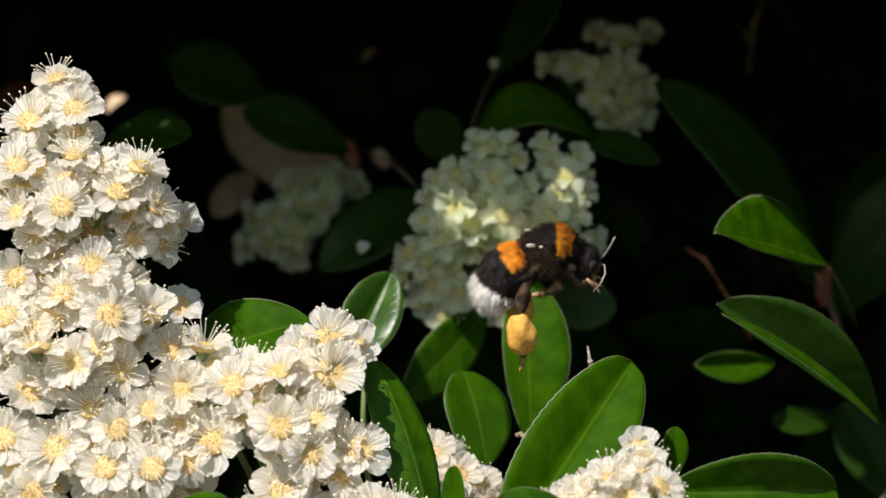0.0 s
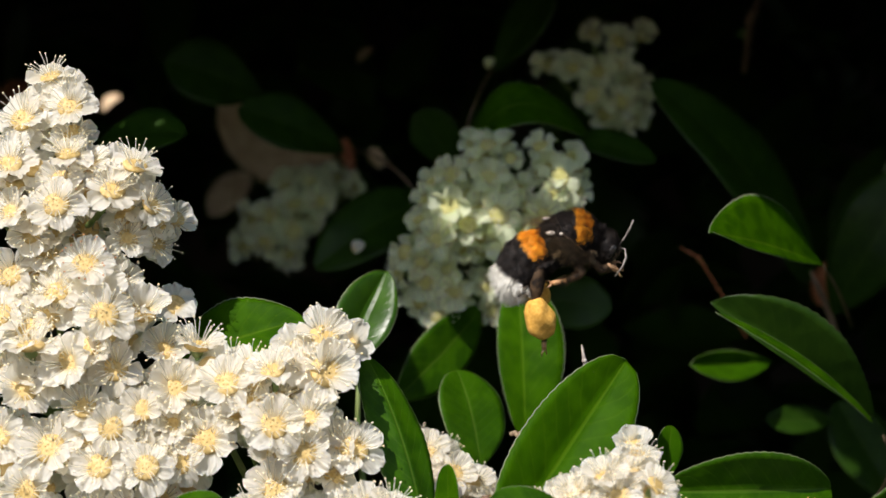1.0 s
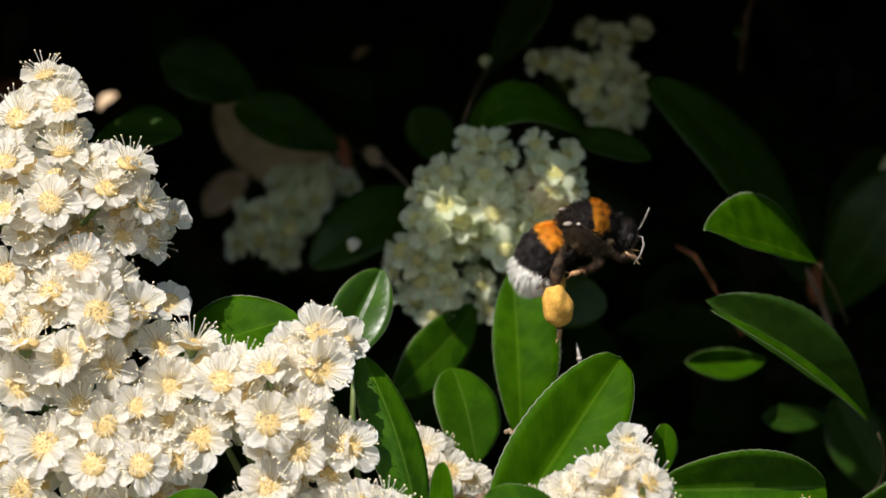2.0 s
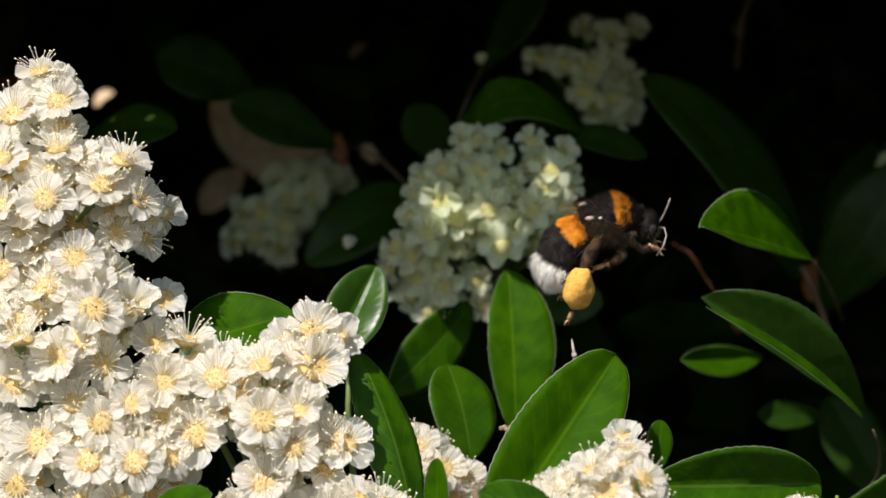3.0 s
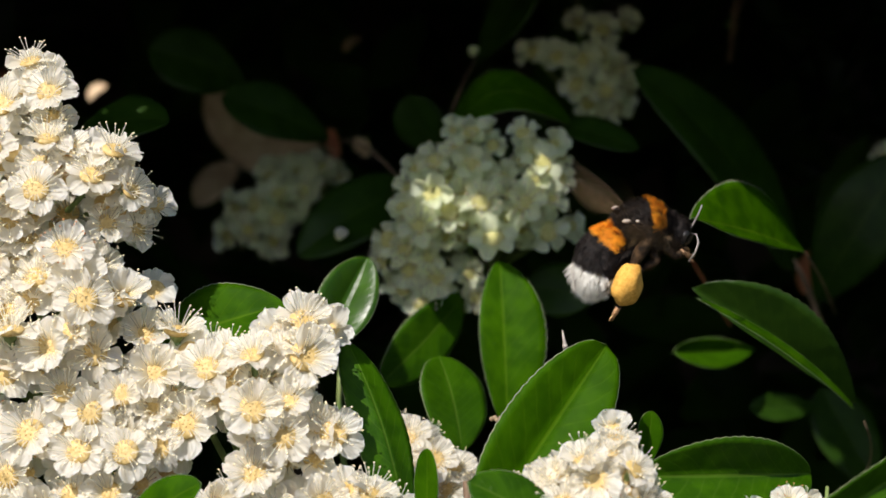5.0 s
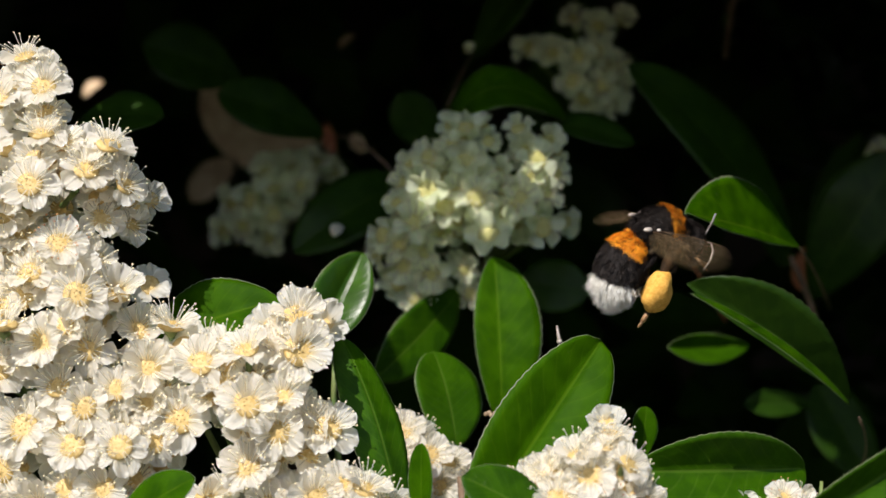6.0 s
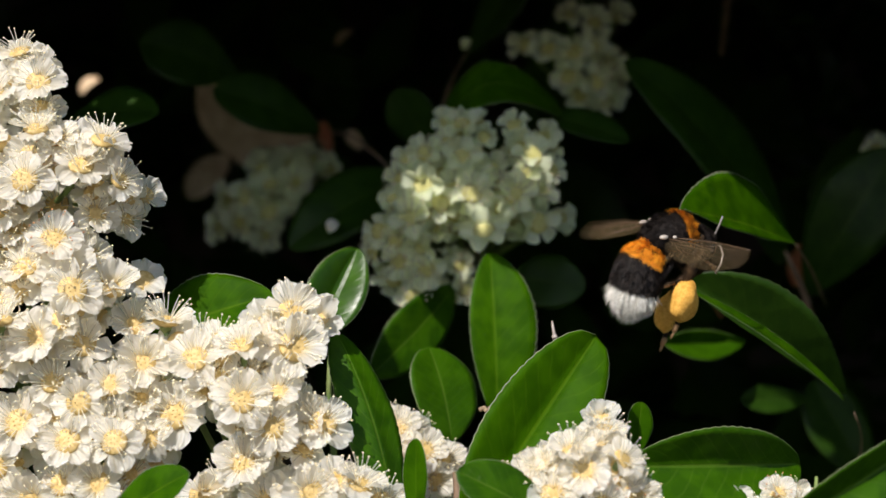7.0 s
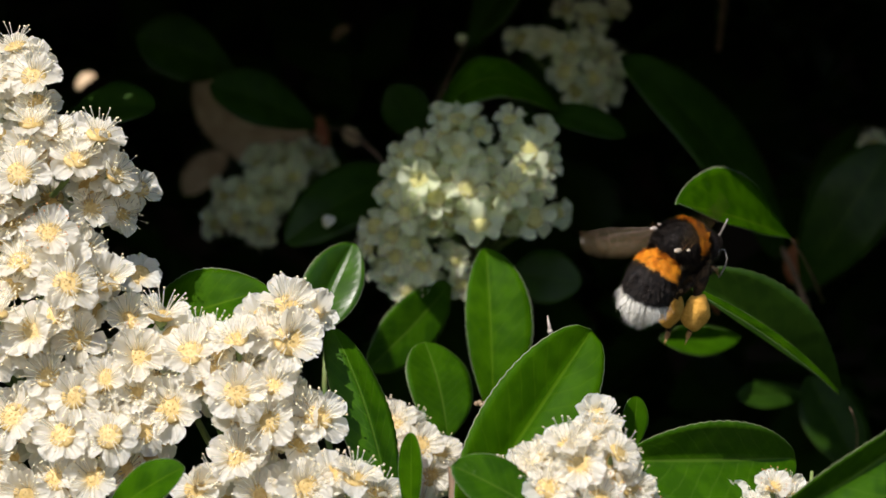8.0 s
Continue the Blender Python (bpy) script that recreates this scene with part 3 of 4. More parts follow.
flower_cluster((24.7, 262, -48.2), "rounded cluster of white flowers with long stamens", [
    (23.6, 231.2, -32.5, 0, 0.25, 3.89),
    (16.0, 233.6, -34.0, -0.2, 0.55, 3.52),
    (27.1, 237.7, -27.8, 0.15, 0.8, 3.32),
    (22.1, 232.6, -30.0, -0.1, 0.7, 3.52),
    (28.7, 232.4, -31.2, 0.6, 0.4, 3.32),
    (18.1, 234.5, -32.4, -0.2, 0.5, 3.23),
    (13.2, 236.7, -35.3, -0.5, 0.7, 3.13),
    (19.4, 231.0, -35.6, 0, 0.2, 3.8),
    (30.6, 234.3, -35.8, 0.4, 0.2, 3.52),
    (31.5, 235.4, -38.9, 0.2, 0.1, 3.7),
    (26.1, 230.2, -37.0, 0.1, 0.1, 3.52),
    (14.6, 235.2, -39.2, -0.2, 0.2, 3.52),
    (21.4, 231.3, -39.7, 0, 0.1, 3.61),
    (25.5, 235.3, -29.2, 0.1, 0.6, 3.23),
], 7)
flower_cluster((1.5, 296, -48.9), "small cluster of white flowers half hidden behind leaves", [
    (-1.4, 278.7, -31.8, 0.1, 0.3, 3.7),
    (2.5, 275.5, -35.1, 0.1, 0.2, 3.9),
    (5.8, 277.3, -36.8, 0.3, 0.2, 3.5),
    (-2.1, 275.9, -35.9, 0, 0.1, 3.7),
    (4.2, 276.4, -39.9, 0.1, 0, 3.7),
    (0.4, 275.9, -40.7, 0, 0, 3.7),
    (-4.1, 280.3, -31.1, -0.1, 0.4, 3.6),
    (8.5, 278.6, -38.9, 0.3, 0.2, 3.2),
], 8)
flower_cluster((55.1, 260, -46.2), "small cluster of white flowers beside broad leaves", [
    (51.0, 242.0, -36.9, 0.1, 0.6, 2.75),
    (54.3, 245.0, -38.9, 0.2, 0.5, 2.85),
    (48.6, 241.6, -39.5, -0.2, 0.5, 2.66),
    (50.4, 242.1, -40.9, 0, 0.3, 2.94),
], 9)
# back clusters: the green cast of their shade is in the flower colours
flower_cluster((10.7, 352, -4.4), "shaded cluster of small greenish white flowers", [
    (9.1, 321, 18.4, 0, 0.35, 3.9),
    (8.8, 316, 12.6, 0, 0.15, 4.1),
    (2.4, 319, 13.3, -0.35, 0.25, 3.7),
    (2.2, 315, 7.3, -0.15, 0.1, 4.3),
    (-0.2, 314, 1.5, -0.15, 0.05, 4.4),
    (-5.8, 320, -0.9, -0.55, 0, 3.8),
    (5.8, 319, 9.5, 0.1, 0.2, 3.5),
    (5.2, 315, 4.1, 0.05, 0, 3.8),
    (10.9, 313, 5.9, 0.05, 0.1, 4.2),
    (14.8, 320, 10.8, 0.1, 0.35, 3.4),
    (21.6, 317, 12.6, 0.25, 0.25, 4.2),
    (18.7, 323, 18.6, 0, 0.5, 3.4),
    (24.4, 324, 16.7, 0.4, 0.4, 3.4),
    (-2.2, 321, 8.5, -0.5, 0.1, 3.4),
    (6.3, 323, 19.3, -0.2, 0.5, 3.1),
    (12.0, 323, 19.1, 0.2, 0.5, 3.1),
    (6.6, 320, 15.3, -0.2, 0.2, 3.1),
    (13.2, 321, 16.2, 0.4, 0.2, 3.0),
    (-0.9, 321, 12.0, -0.5, 0.2, 3.1),
    (16.1, 318, 7.2, 0, 0.1, 3.3),
    (25.3, 322, 10.4, 0.5, 0.1, 3.3),
    (19.7, 320, 14.8, -0.1, 0.3, 3.3),
    (13.1, 319, 9.5, 0, 0.2, 3.0),
    (5.0, 321, 12.1, -0.1, 0.2, 3.0),
], 10, 0.2, petals=SHADE_TINT_PETALS)
flower_cluster((12.9, 350, -6.6), "shaded cluster of small greenish white flowers", [
    (12.9, 311, -0.9, 0, -0.05, 4.6),
    (18.4, 312, 5.7, 0.1, 0.1, 4.6),
    (23.1, 317, 6.4, 0.35, 0.1, 4.0),
    (22.6, 316, 0.7, 0.3, -0.2, 4.3),
    (27.4, 327, 1.5, 0.6, -0.1, 3.5),
    (1.4, 318, -3.9, -0.05, -0.1, 4.0),
    (-2.1, 319, -6.3, -0.35, -0.1, 3.9),
    (2.8, 317, -7.8, 0, -0.3, 3.9),
    (0.4, 318, -12.9, -0.05, -0.15, 3.9),
    (8.9, 321, -7.0, 0.1, -0.1, 3.0),
    (9.7, 322, -11.5, 0.15, -0.2, 3.1),
    (5.2, 325, -11.3, 0, -0.3, 3.1),
    (-3.2, 323, -9.7, -0.4, -0.3, 3.3),
    (8.1, 324, -0.6, 0, 0.1, 3.6),
    (16.2, 315, 3.1, 0.1, 0, 3.4),
    (7.5, 318, 2.1, 0.1, 0.1, 3.2),
    (4.5, 319, -0.5, 0, 0, 3.2),
    (-2.9, 318, -2.5, -0.3, 0, 3.3),
    (-7.1, 322, -4.6, -0.6, -0.1, 3.1),
    (19.0, 320, 0.3, 0.1, -0.1, 3.2),
    (-3.1, 318, 4.6, -0.3, 0.1, 3.4),
    (20.1, 316, 9.3, 0.1, 0.2, 3.3),
    (11.0, 316, 2.3, 0, 0.1, 3.3),
], 11, 0.2, petals=SHADE_TINT_PETALS)
flower_cluster((39.1, 402, 30.8), "dim cluster of small greenish white flowers deep in shade", [
    (38.4, 380, 44.2, 0.1, 0.35, 4.14),
    (33.3, 384, 46.4, -0.3, 0.4, 3.78),
    (43.7, 384, 46.0, 0.4, 0.4, 3.96),
    (23.3, 380, 39.4, -0.4, 0.2, 4.32),
    (28.1, 376, 37.8, -0.1, 0.1, 4.41),
    (33.9, 374, 37.2, 0, 0.1, 4.41),
    (37.7, 376, 38.6, 0.2, 0.1, 4.05),
    (41.8, 378, 35.2, 0.4, 0, 4.14),
    (32.5, 374, 31.8, -0.2, -0.1, 4.41),
    (38.4, 373, 30.6, 0.1, -0.1, 4.41),
    (42.9, 377, 30.9, 0.5, -0.1, 4.14),
    (34.7, 375, 28.4, -0.1, -0.3, 4.14),
    (40.9, 377, 27.1, 0.2, -0.4, 4.14),
], 12, 0.3, petals=SHADE_TINT_PETALS)
flower_cluster((-37.6, 416, 1.5), "dim cluster of small greenish white flowers deep in shade", [
    (-22.2, 388, 15.2, 0.3, 0.4, 4.6),
    (-19.1, 392, 13.3, 0.5, 0.3, 4.2),
    (-27.3, 386, 13.9, 0, 0.4, 4.8),
    (-32.9, 386, 13.3, -0.2, 0.4, 4.6),
    (-30.7, 382, 8.9, -0.1, 0.1, 5.0),
    (-25.3, 383, 10.1, 0.1, 0.1, 4.8),
    (-36.3, 384, 7.1, -0.3, 0.1, 4.8),
    (-31.4, 383, 4.0, 0, -0.1, 4.8),
    (-40.5, 388, 6.6, -0.5, 0.2, 4.6),
    (-37.7, 385, 1.6, -0.3, -0.2, 4.8),
    (-32.3, 386, -0.8, 0, -0.4, 4.8),
    (-29.2, 386, 5.9, 0.2, -0.1, 4.4),
    (-42.6, 390, 0.5, -0.5, -0.2, 4.4),
], 13, 0.25, petals=SHADE_TINT_PETALS)
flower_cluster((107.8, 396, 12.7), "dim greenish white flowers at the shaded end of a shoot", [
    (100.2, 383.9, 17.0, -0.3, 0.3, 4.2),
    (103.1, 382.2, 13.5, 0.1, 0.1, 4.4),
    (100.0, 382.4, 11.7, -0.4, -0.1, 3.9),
], 14, 0.5, petals=SHADE_TINT_PETALS)

# ---- the bumblebee ----
def spindle(bm, rings, hair, rnd, bristle=0.9, mat=0, step=20, sides=28, closed=(False, False), width=0.075, stray=0.45, skin=0, lean=0.75, dorsal=-99.0):
    """A slice of a furry body along x: rings of (x, half width, half height, height of the middle), and hairs that lean backwards."""
    loops = []
    for x, a, b, c in rings:
        loops.append([bm.verts.new((x, a * math.cos(k * 2 * math.pi / sides), c + b * math.sin(k * 2 * math.pi / sides))) for k in range(sides)])
    for i in range(len(loops) - 1):
        for k in range(sides):
            bm.faces.new((loops[i][k], loops[i][(k + 1) % sides], loops[i + 1][(k + 1) % sides], loops[i + 1][k])).material_index = skin
    for flag, loop in zip(closed, (loops[0], loops[-1])):
        if flag:
            bm.faces.new(loop).material_index = skin
    for _ in range(hair):
        t = rnd.uniform(0, len(rings) - 1.001)
        i, f = int(t), t - int(t)
        x, a, b, c = (rings[i][j] * (1 - f) + rings[i + 1][j] * f for j in range(4))
        th = rnd.uniform(0, 2 * math.pi)
        p = Vector((x, a * math.cos(th), c + b * math.sin(th)))
        slope = (rings[i + 1][1] - rings[i][1]) / max(abs(rings[i + 1][0] - rings[i][0]), 0.01) * (1 if rings[i + 1][0] > rings[i][0] else -1)
        nrm = Vector((-slope, math.cos(th), math.sin(th))).normalized()
        tuft = noise.noise_vector(p * 1.1) * stray * 1.6
        way = (nrm * 0.9 + tuft + Vector((-lean + rnd.uniform(-stray, stray) * 0.5, rnd.uniform(-stray, stray), rnd.uniform(-stray, stray)))).normalized()
        side = way.cross(nrm + Vector((0.01, 0.02, 0.03))).normalized() * width * rnd.uniform(0.7, 1.3)
        length = bristle * rnd.uniform(0.6, 1.25)
        q = p + way * length * 0.6 + nrm * 0.05
        tip = p + way * length - nrm * 0.12 * length
        v = [bm.verts.new(w) for w in (p - side, p + side, q + side * 0.7, q - side * 0.7, tip)]
        tone = mat if p.z > dorsal + rnd.uniform(-0.5, 0.5) else skin
        bm.faces.new((v[0], v[1], v[2], v[3])).material_index = tone
        bm.faces.new((v[3], v[2], v[4])).material_index = tone


def egg(x0, x1, a, b, n, lo=0.0, hi=1.0, sag=0.0, taper=0.0):
    """Rings of part of an egg shape between x0 and x1."""
    rings = []
    for i in range(n + 1):
        s = lo + (hi - lo) * i / n
        r = max(math.sin(math.pi * (0.04 + 0.952 * s)), 0.02) ** 0.62 * (1 - taper * (max(s - 0.6, 0.0) / 0.4) ** 1.6)
        rings.append((x0 + (x1 - x0) * s, a * r, b * r, sag * 4 * s * (1 - s)))
    return rings


def wing_mesh(length, chord, seed):
    """A wing along y with a stiff leading edge towards x."""
    bm = bmesh.new()
    n, m = 14, 6
    rows = []
    for i in range(n + 1):
        s = i / n
        w = chord * (0.16 + 0.84 * math.sin(math.pi * (0.08 + 0.80 * s ** 0.9)) ** 0.8) * (1 if s < 0.93 else 0.75)
        lead = 0.10 * chord * math.sin(math.pi * s) + 0.06 * length * s
        row = []
        for j in range(m + 1):
            q = j / m
            row.append(bm.verts.new((lead - w * q - 0.10 * length * s, s * length, 0.16 * math.sin(q * 8 + s * 3) + 0.25 * math.sin(math.pi * s))))
        rows.append(row)
    for i in range(n):
        for j in range(m):
            bm.faces.new((rows[i][j], rows[i][j + 1], rows[i + 1][j + 1], rows[i + 1][j]))
    lines = [[rows[i][0].co.copy() for i in range(n + 1)], [rows[i][1].co.copy() for i in range(n - 1)],
             [rows[i][min(3, 1 + i // 3)].co.copy() for i in range(n - 2)], [rows[i][min(5, 1 + i // 2)].co.copy() for i in range(n - 4)],
             [rows[6][j].co.copy() for j in range(1, 4)], [rows[9][j].co.copy() for j in range(1, 5)], [rows[11][j].co.copy() for j in range(0, 3)]]
    vm = bmesh.new()
    for k, line in enumerate(lines):
        tube(vm, line, 0.08 if k == 0 else 0.03, 5)
    return mesh_of("wing", bm, WING), mesh_of("vein", vm, VEIN)


def leg(parent, name, joints, radii, claws=True, label=""):
    """A jointed leg: femur, shin and foot as one, the pale tip with its two claws below it."""
    bm = bmesh.new()
    pts = []
    rad = []
    for k in range(len(joints) - 1):
        a, b = Vector(joints[k]), Vector(joints[k + 1])
        for f in (0.0, 0.35, 0.7):
            pts.append(a.lerp(b, f))
            rad.append(radii[k] * (0.85 + 0.5 * math.sin(math.pi * (f + 0.1))))
    tube(bm, pts + [joints[-1]], rad + [radii[-1]], 8)
    rnd = random.Random(len(name))
    for _ in range(480):
        i = rnd.randrange(len(pts) - 1)
        p = pts[i].lerp(pts[i + 1], rnd.random())
        d = Vector((rnd.gauss(0, 1), rnd.gauss(0, 1), rnd.gauss(0, 1))).normalized()
        tube(bm, [p, p + d * rnd.uniform(0.6, 1.15)], [0.04, 0.012], 3)
    ob = part(name, bm, BROWN_LEG, parent, label=label)
    if claws:
        bm = bmesh.new()
        a = Vector(joints[-1])
        d = (a - Vector(joints[-2])).normalized()
        s = d.orthogonal().normalized()
        tube(bm, [a - d * 2.2, a - d * 0.6, a + d * 0.1], [0.32, 0.42, 0.36], 7)
        for sgn in (-1, 1):
            tube(bm, [a, a + d * 0.55 + s * sgn * 0.5, a + d * 1.15 + s * sgn * 0.55], [0.2, 0.15, 0.05], 5)
        part("foot", bm, PALE_LEG, ob, label="pale brown clawed foot")
    return ob


def bumblebee():
    """A bumblebee with its head towards x; the middle of the thorax is its origin."""
    bee = holder("bumblebee", (0, 0, 0), "flying black and orange bumblebee with white tail and pollen loads", "bee")
    rnd = random.Random(5)
    bm = bmesh.new()
    spindle(bm, egg(-4.9, 4.7, 3.8, 3.8, 14), 11000, rnd, 1.15, width=0.03, closed=(True, True))
    thorax = part("thorax", bm, BLACK_FUR, bee, "black furry thorax")
    bm = bmesh.new()
    spindle(bm, [(x, a * 1.05 + 0.12, b * 1.05 + 0.12, c) for x, a, b, c in egg(-4.9, 4.2, 3.7, 3.7, 5, 0.56, 0.81)], 6000, rnd, 1.0, width=0.03, mat=1, dorsal=0.9)
    part("collar", bm, [BLACK_FUR, ORANGE_FUR], thorax, "orange furry collar")
    bm = bmesh.new()
    for sgn in (-1, 1):
        ball(bm, (-3.9, sgn * 3.0, 1.9), (0.75, 0.45, 0.35), u=8, v=6)
        ball(bm, (-2.4, sgn * 3.6, 2.0), (0.35, 0.3, 0.25), u=8, v=6)
    part("wing_base", bm, PALE_HORN, thorax, "pale wing scales")
    bm = bmesh.new()
    for k in range(500):
        th = rnd.uniform(math.pi * 1.05, math.pi * 1.95)
        x = rnd.uniform(-3, 3)
        p = Vector((x, 3.5 * math.cos(th), 3.5 * math.sin(th)))
        d = (p.normalized() + Vector((-0.5, rnd.uniform(-.4, .4), rnd.uniform(-.5, .2)))).normalized()
        tube(bm, [p * 0.9, p + d * 0.4, p + d * rnd.uniform(0.5, 1.0)], [0.035, 0.03, 0.01], 3)
    part("belly_fur", bm, GREY_FUR, thorax, "greyish brown hairs", kind="stuff")
    # the abdomen hangs from the thorax and curves downwards
    hang = mm((-3.5, 0, -1.0))
    tilt = Matrix.Translation(hang) @ Matrix.Rotation(radians(-22), 4, "Y")
    spans = (("abdomen", BLACK_FUR, 0.0, 0.12, 2200, 0.8, ""), ("orange_band", ORANGE_FUR, 0.12, 0.31, 7500, 0.95, "orange furry band"),
             ("black_band", BLACK_FUR, 0.31, 0.64, 9000, 0.8, "black furry band"), ("white_tail", WHITE_FUR, 0.63, 0.97, 5200, 2.2, "white furry tail"))
    base = None
    for name, mat, lo, hi, hair, bristle, label in spans:
        bm = bmesh.new()
        spindle(bm, egg(0.0, -11.4, 3.7, 3.7, 6, lo, hi, taper=0.3), hair, rnd, bristle, closed=(lo == 0.0, hi > 0.9), width=0.034, mat=1, stray=0.55 if hi > 0.9 else 0.45, lean=1.5 if hi > 0.9 else 0.75, dorsal=0.4 if mat is ORANGE_FUR else -99.0)
        for v in bm.verts:
            # the tip curls under
            t = min(max(-v.co.x / 11.4, 0.0), 1.1)
            a = radians(75) * t
            run = 11.4 / radians(75)
            r = run + v.co.z
            v.co.x, v.co.z = -r * math.sin(a) + (v.co.x + 11.4 * t), r * math.cos(a) - run
        if base is None:
            base = part(name, bm, [BLACK_FUR, mat], bee, "black furry abdomen with an orange band and a white tail", at=tilt)
        else:
            part(name, bm, [BLACK_FUR, mat], base, label)
    bm = bmesh.new()
    for k in range(900):
        t, th = rnd.uniform(0.05, 0.8), rnd.uniform(math.pi * 1.08, math.pi * 1.92)
        a = radians(75) * t
        r = 11.4 / radians(75) + 3.4 * math.sin(th)
        p = Vector((-r * math.sin(a), 3.5 * math.cos(th), r * math.cos(a) - 11.4 / radians(75)))
        d = Vector((-0.9, 0.6 * math.cos(th), 0.5 * math.sin(th))).normalized()
        tube(bm, [p - d * 0.3, p + d * 0.6, p + d * rnd.uniform(1.0, 1.6)], [0.13, 0.11, 0.02], 3)
    part("belly_fur", bm, BLACK_FUR, base, "black hairs under the abdomen", kind="stuff")
    # the head
    at_head = Matrix.Translation(mm((4.7, 0, -1.5))) @ Matrix.Rotation(radians(32), 4, "Y")
    bm = bmesh.new()
    spindle(bm, egg(-2.2, 2.0, 2.5, 3.0, 8, sag=-0.3), 2600, rnd, 0.8, width=0.03, closed=(True, True))
    head = part("head", bm, BLACK_FUR, bee, "black head with a tuft of grey hairs", at=at_head)
    for sgn in (-1, 1):
        bm = bmesh.new()
        ball(bm, (0.5, sgn * 1.95, 0.1), (0.75, 0.5, 1.5), u=14, v=10)
        part("eye", bm, EYE, head, "shiny black eye")
        bm = bmesh.new()
        # the one feeler is held up, the other hangs before the face
        line = [(1.6, 0.5, 1.0), (1.9, 0.7, 2.2), (1.9, 0.9, 3.2), (1.8, 1.1, 4.4), (1.6, 1.3, 5.6)] if sgn > 0 else \
            [(1.6, -0.5, 1.0), (2.3, -1.3, 1.7), (2.9, -2.2, 0.9), (3.1, -2.8, -0.5), (2.9, -3.2, -2.2)]
        tube(bm, line, [0.13, 0.11, 0.15, 0.16, 0.12], 8)
        part("antenna", bm, HORN, head, "thin dark elbowed antenna")
    bm = bmesh.new()
    tube(bm, [(1.2, 0, -1.6), (1.6, 0, -2.6), (1.3, 0, -3.6)], [0.5, 0.35, 0.15], 8)
    for sgn in (-1, 1):
        tube(bm, [(1.4, sgn * 0.6, -1.4), (2.1, sgn * 0.5, -2.2), (2.2, 0, -2.7)], [0.35, 0.3, 0.1], 7)
    part("mouthparts", bm, BROWN_LEG, head)
    bm = bmesh.new()
    for k in range(260):
        p = Vector((1.5 + rnd.uniform(-.4, .3), rnd.uniform(-1.2, 1.2), rnd.uniform(-1.2, 1.4)))
        d = Vector((1, rnd.uniform(-.6, .6), rnd.uniform(-.8, .5))).normalized()
        tube(bm, [p, p + d * rnd.uniform(0.5, 0.9)], [0.05, 0.015], 3)
    part("face_fur", bm, GREY_FUR, head, "grey hairs on the face", kind="stuff")
    # legs
    hinds = []
    for sgn in (-1, 1):
        y = lambda v: sgn * v
        hind = leg(bee, "hind_leg", [(-1.8, y(1.8), -2.8), (-3.2, y(3.4), -5.2), (-4.6, y(4.2), -9.0), (-4.6, y(4.3), -14.6), (-5.2, y(4.2), -17.2)],
                   [0.7, 0.85, 0.55, 0.3, 0.22], label="hind leg with a full pollen basket")
        hinds.append(hind)
        bm = bmesh.new()
        made = bmesh.ops.create_icosphere(bm, subdivisions=4, radius=1)
        for v in made["verts"]:
            c = v.co.copy()
            f = 1 + 0.2 * noise.noise(c * 1.4 + Vector((sgn, 0, 0))) + 0.03 * noise.noise(c * 5) + 0.008 * noise.noise(c * 14)
            v.co = Vector((c.x * 2.2 * f * (1 - 0.12 * c.z), c.y * 1.8 * f, c.z * 3.35 * f)) + Vector((-4.7, y(4.8), -11.9))
        part("pollen_load", bm, POLLEN, hind, "packed ball of ochre yellow pollen")
        leg(bee, "middle_leg", [(0.2, y(1.8), -2.8), (0.9, y(3.6), -4.4), (-1.2, y(3.6), -5.4), (-3.4, y(3.2), -6.0)], [0.5, 0.4, 0.28, 0.16])
        leg(bee, "front_leg", [(2.6, y(1.5), -2.8), (4.0, y(2.6), -4.2), (5.2, y(2.2), -3.6), (6.6, y(1.8), -4.6)], [0.5, 0.42, 0.28, 0.15])
    wings = []
    for name, length, chord, x in (("fore_wing", 13.0, 4.4, -2.0), ("hind_wing", 9.4, 3.2, -3.2)):
        me, vein = wing_mesh(length, chord, 3)
        for sgn in (-1, 1):
            ob = part(name, me, parent=bee, label="smoky transparent veined wing")
            v = part("vein", vein, parent=ob)
            wings.append((ob, sgn, x, name))
    return bee, wings, hinds, base


bee, wings, hinds, abdomen = bumblebee()

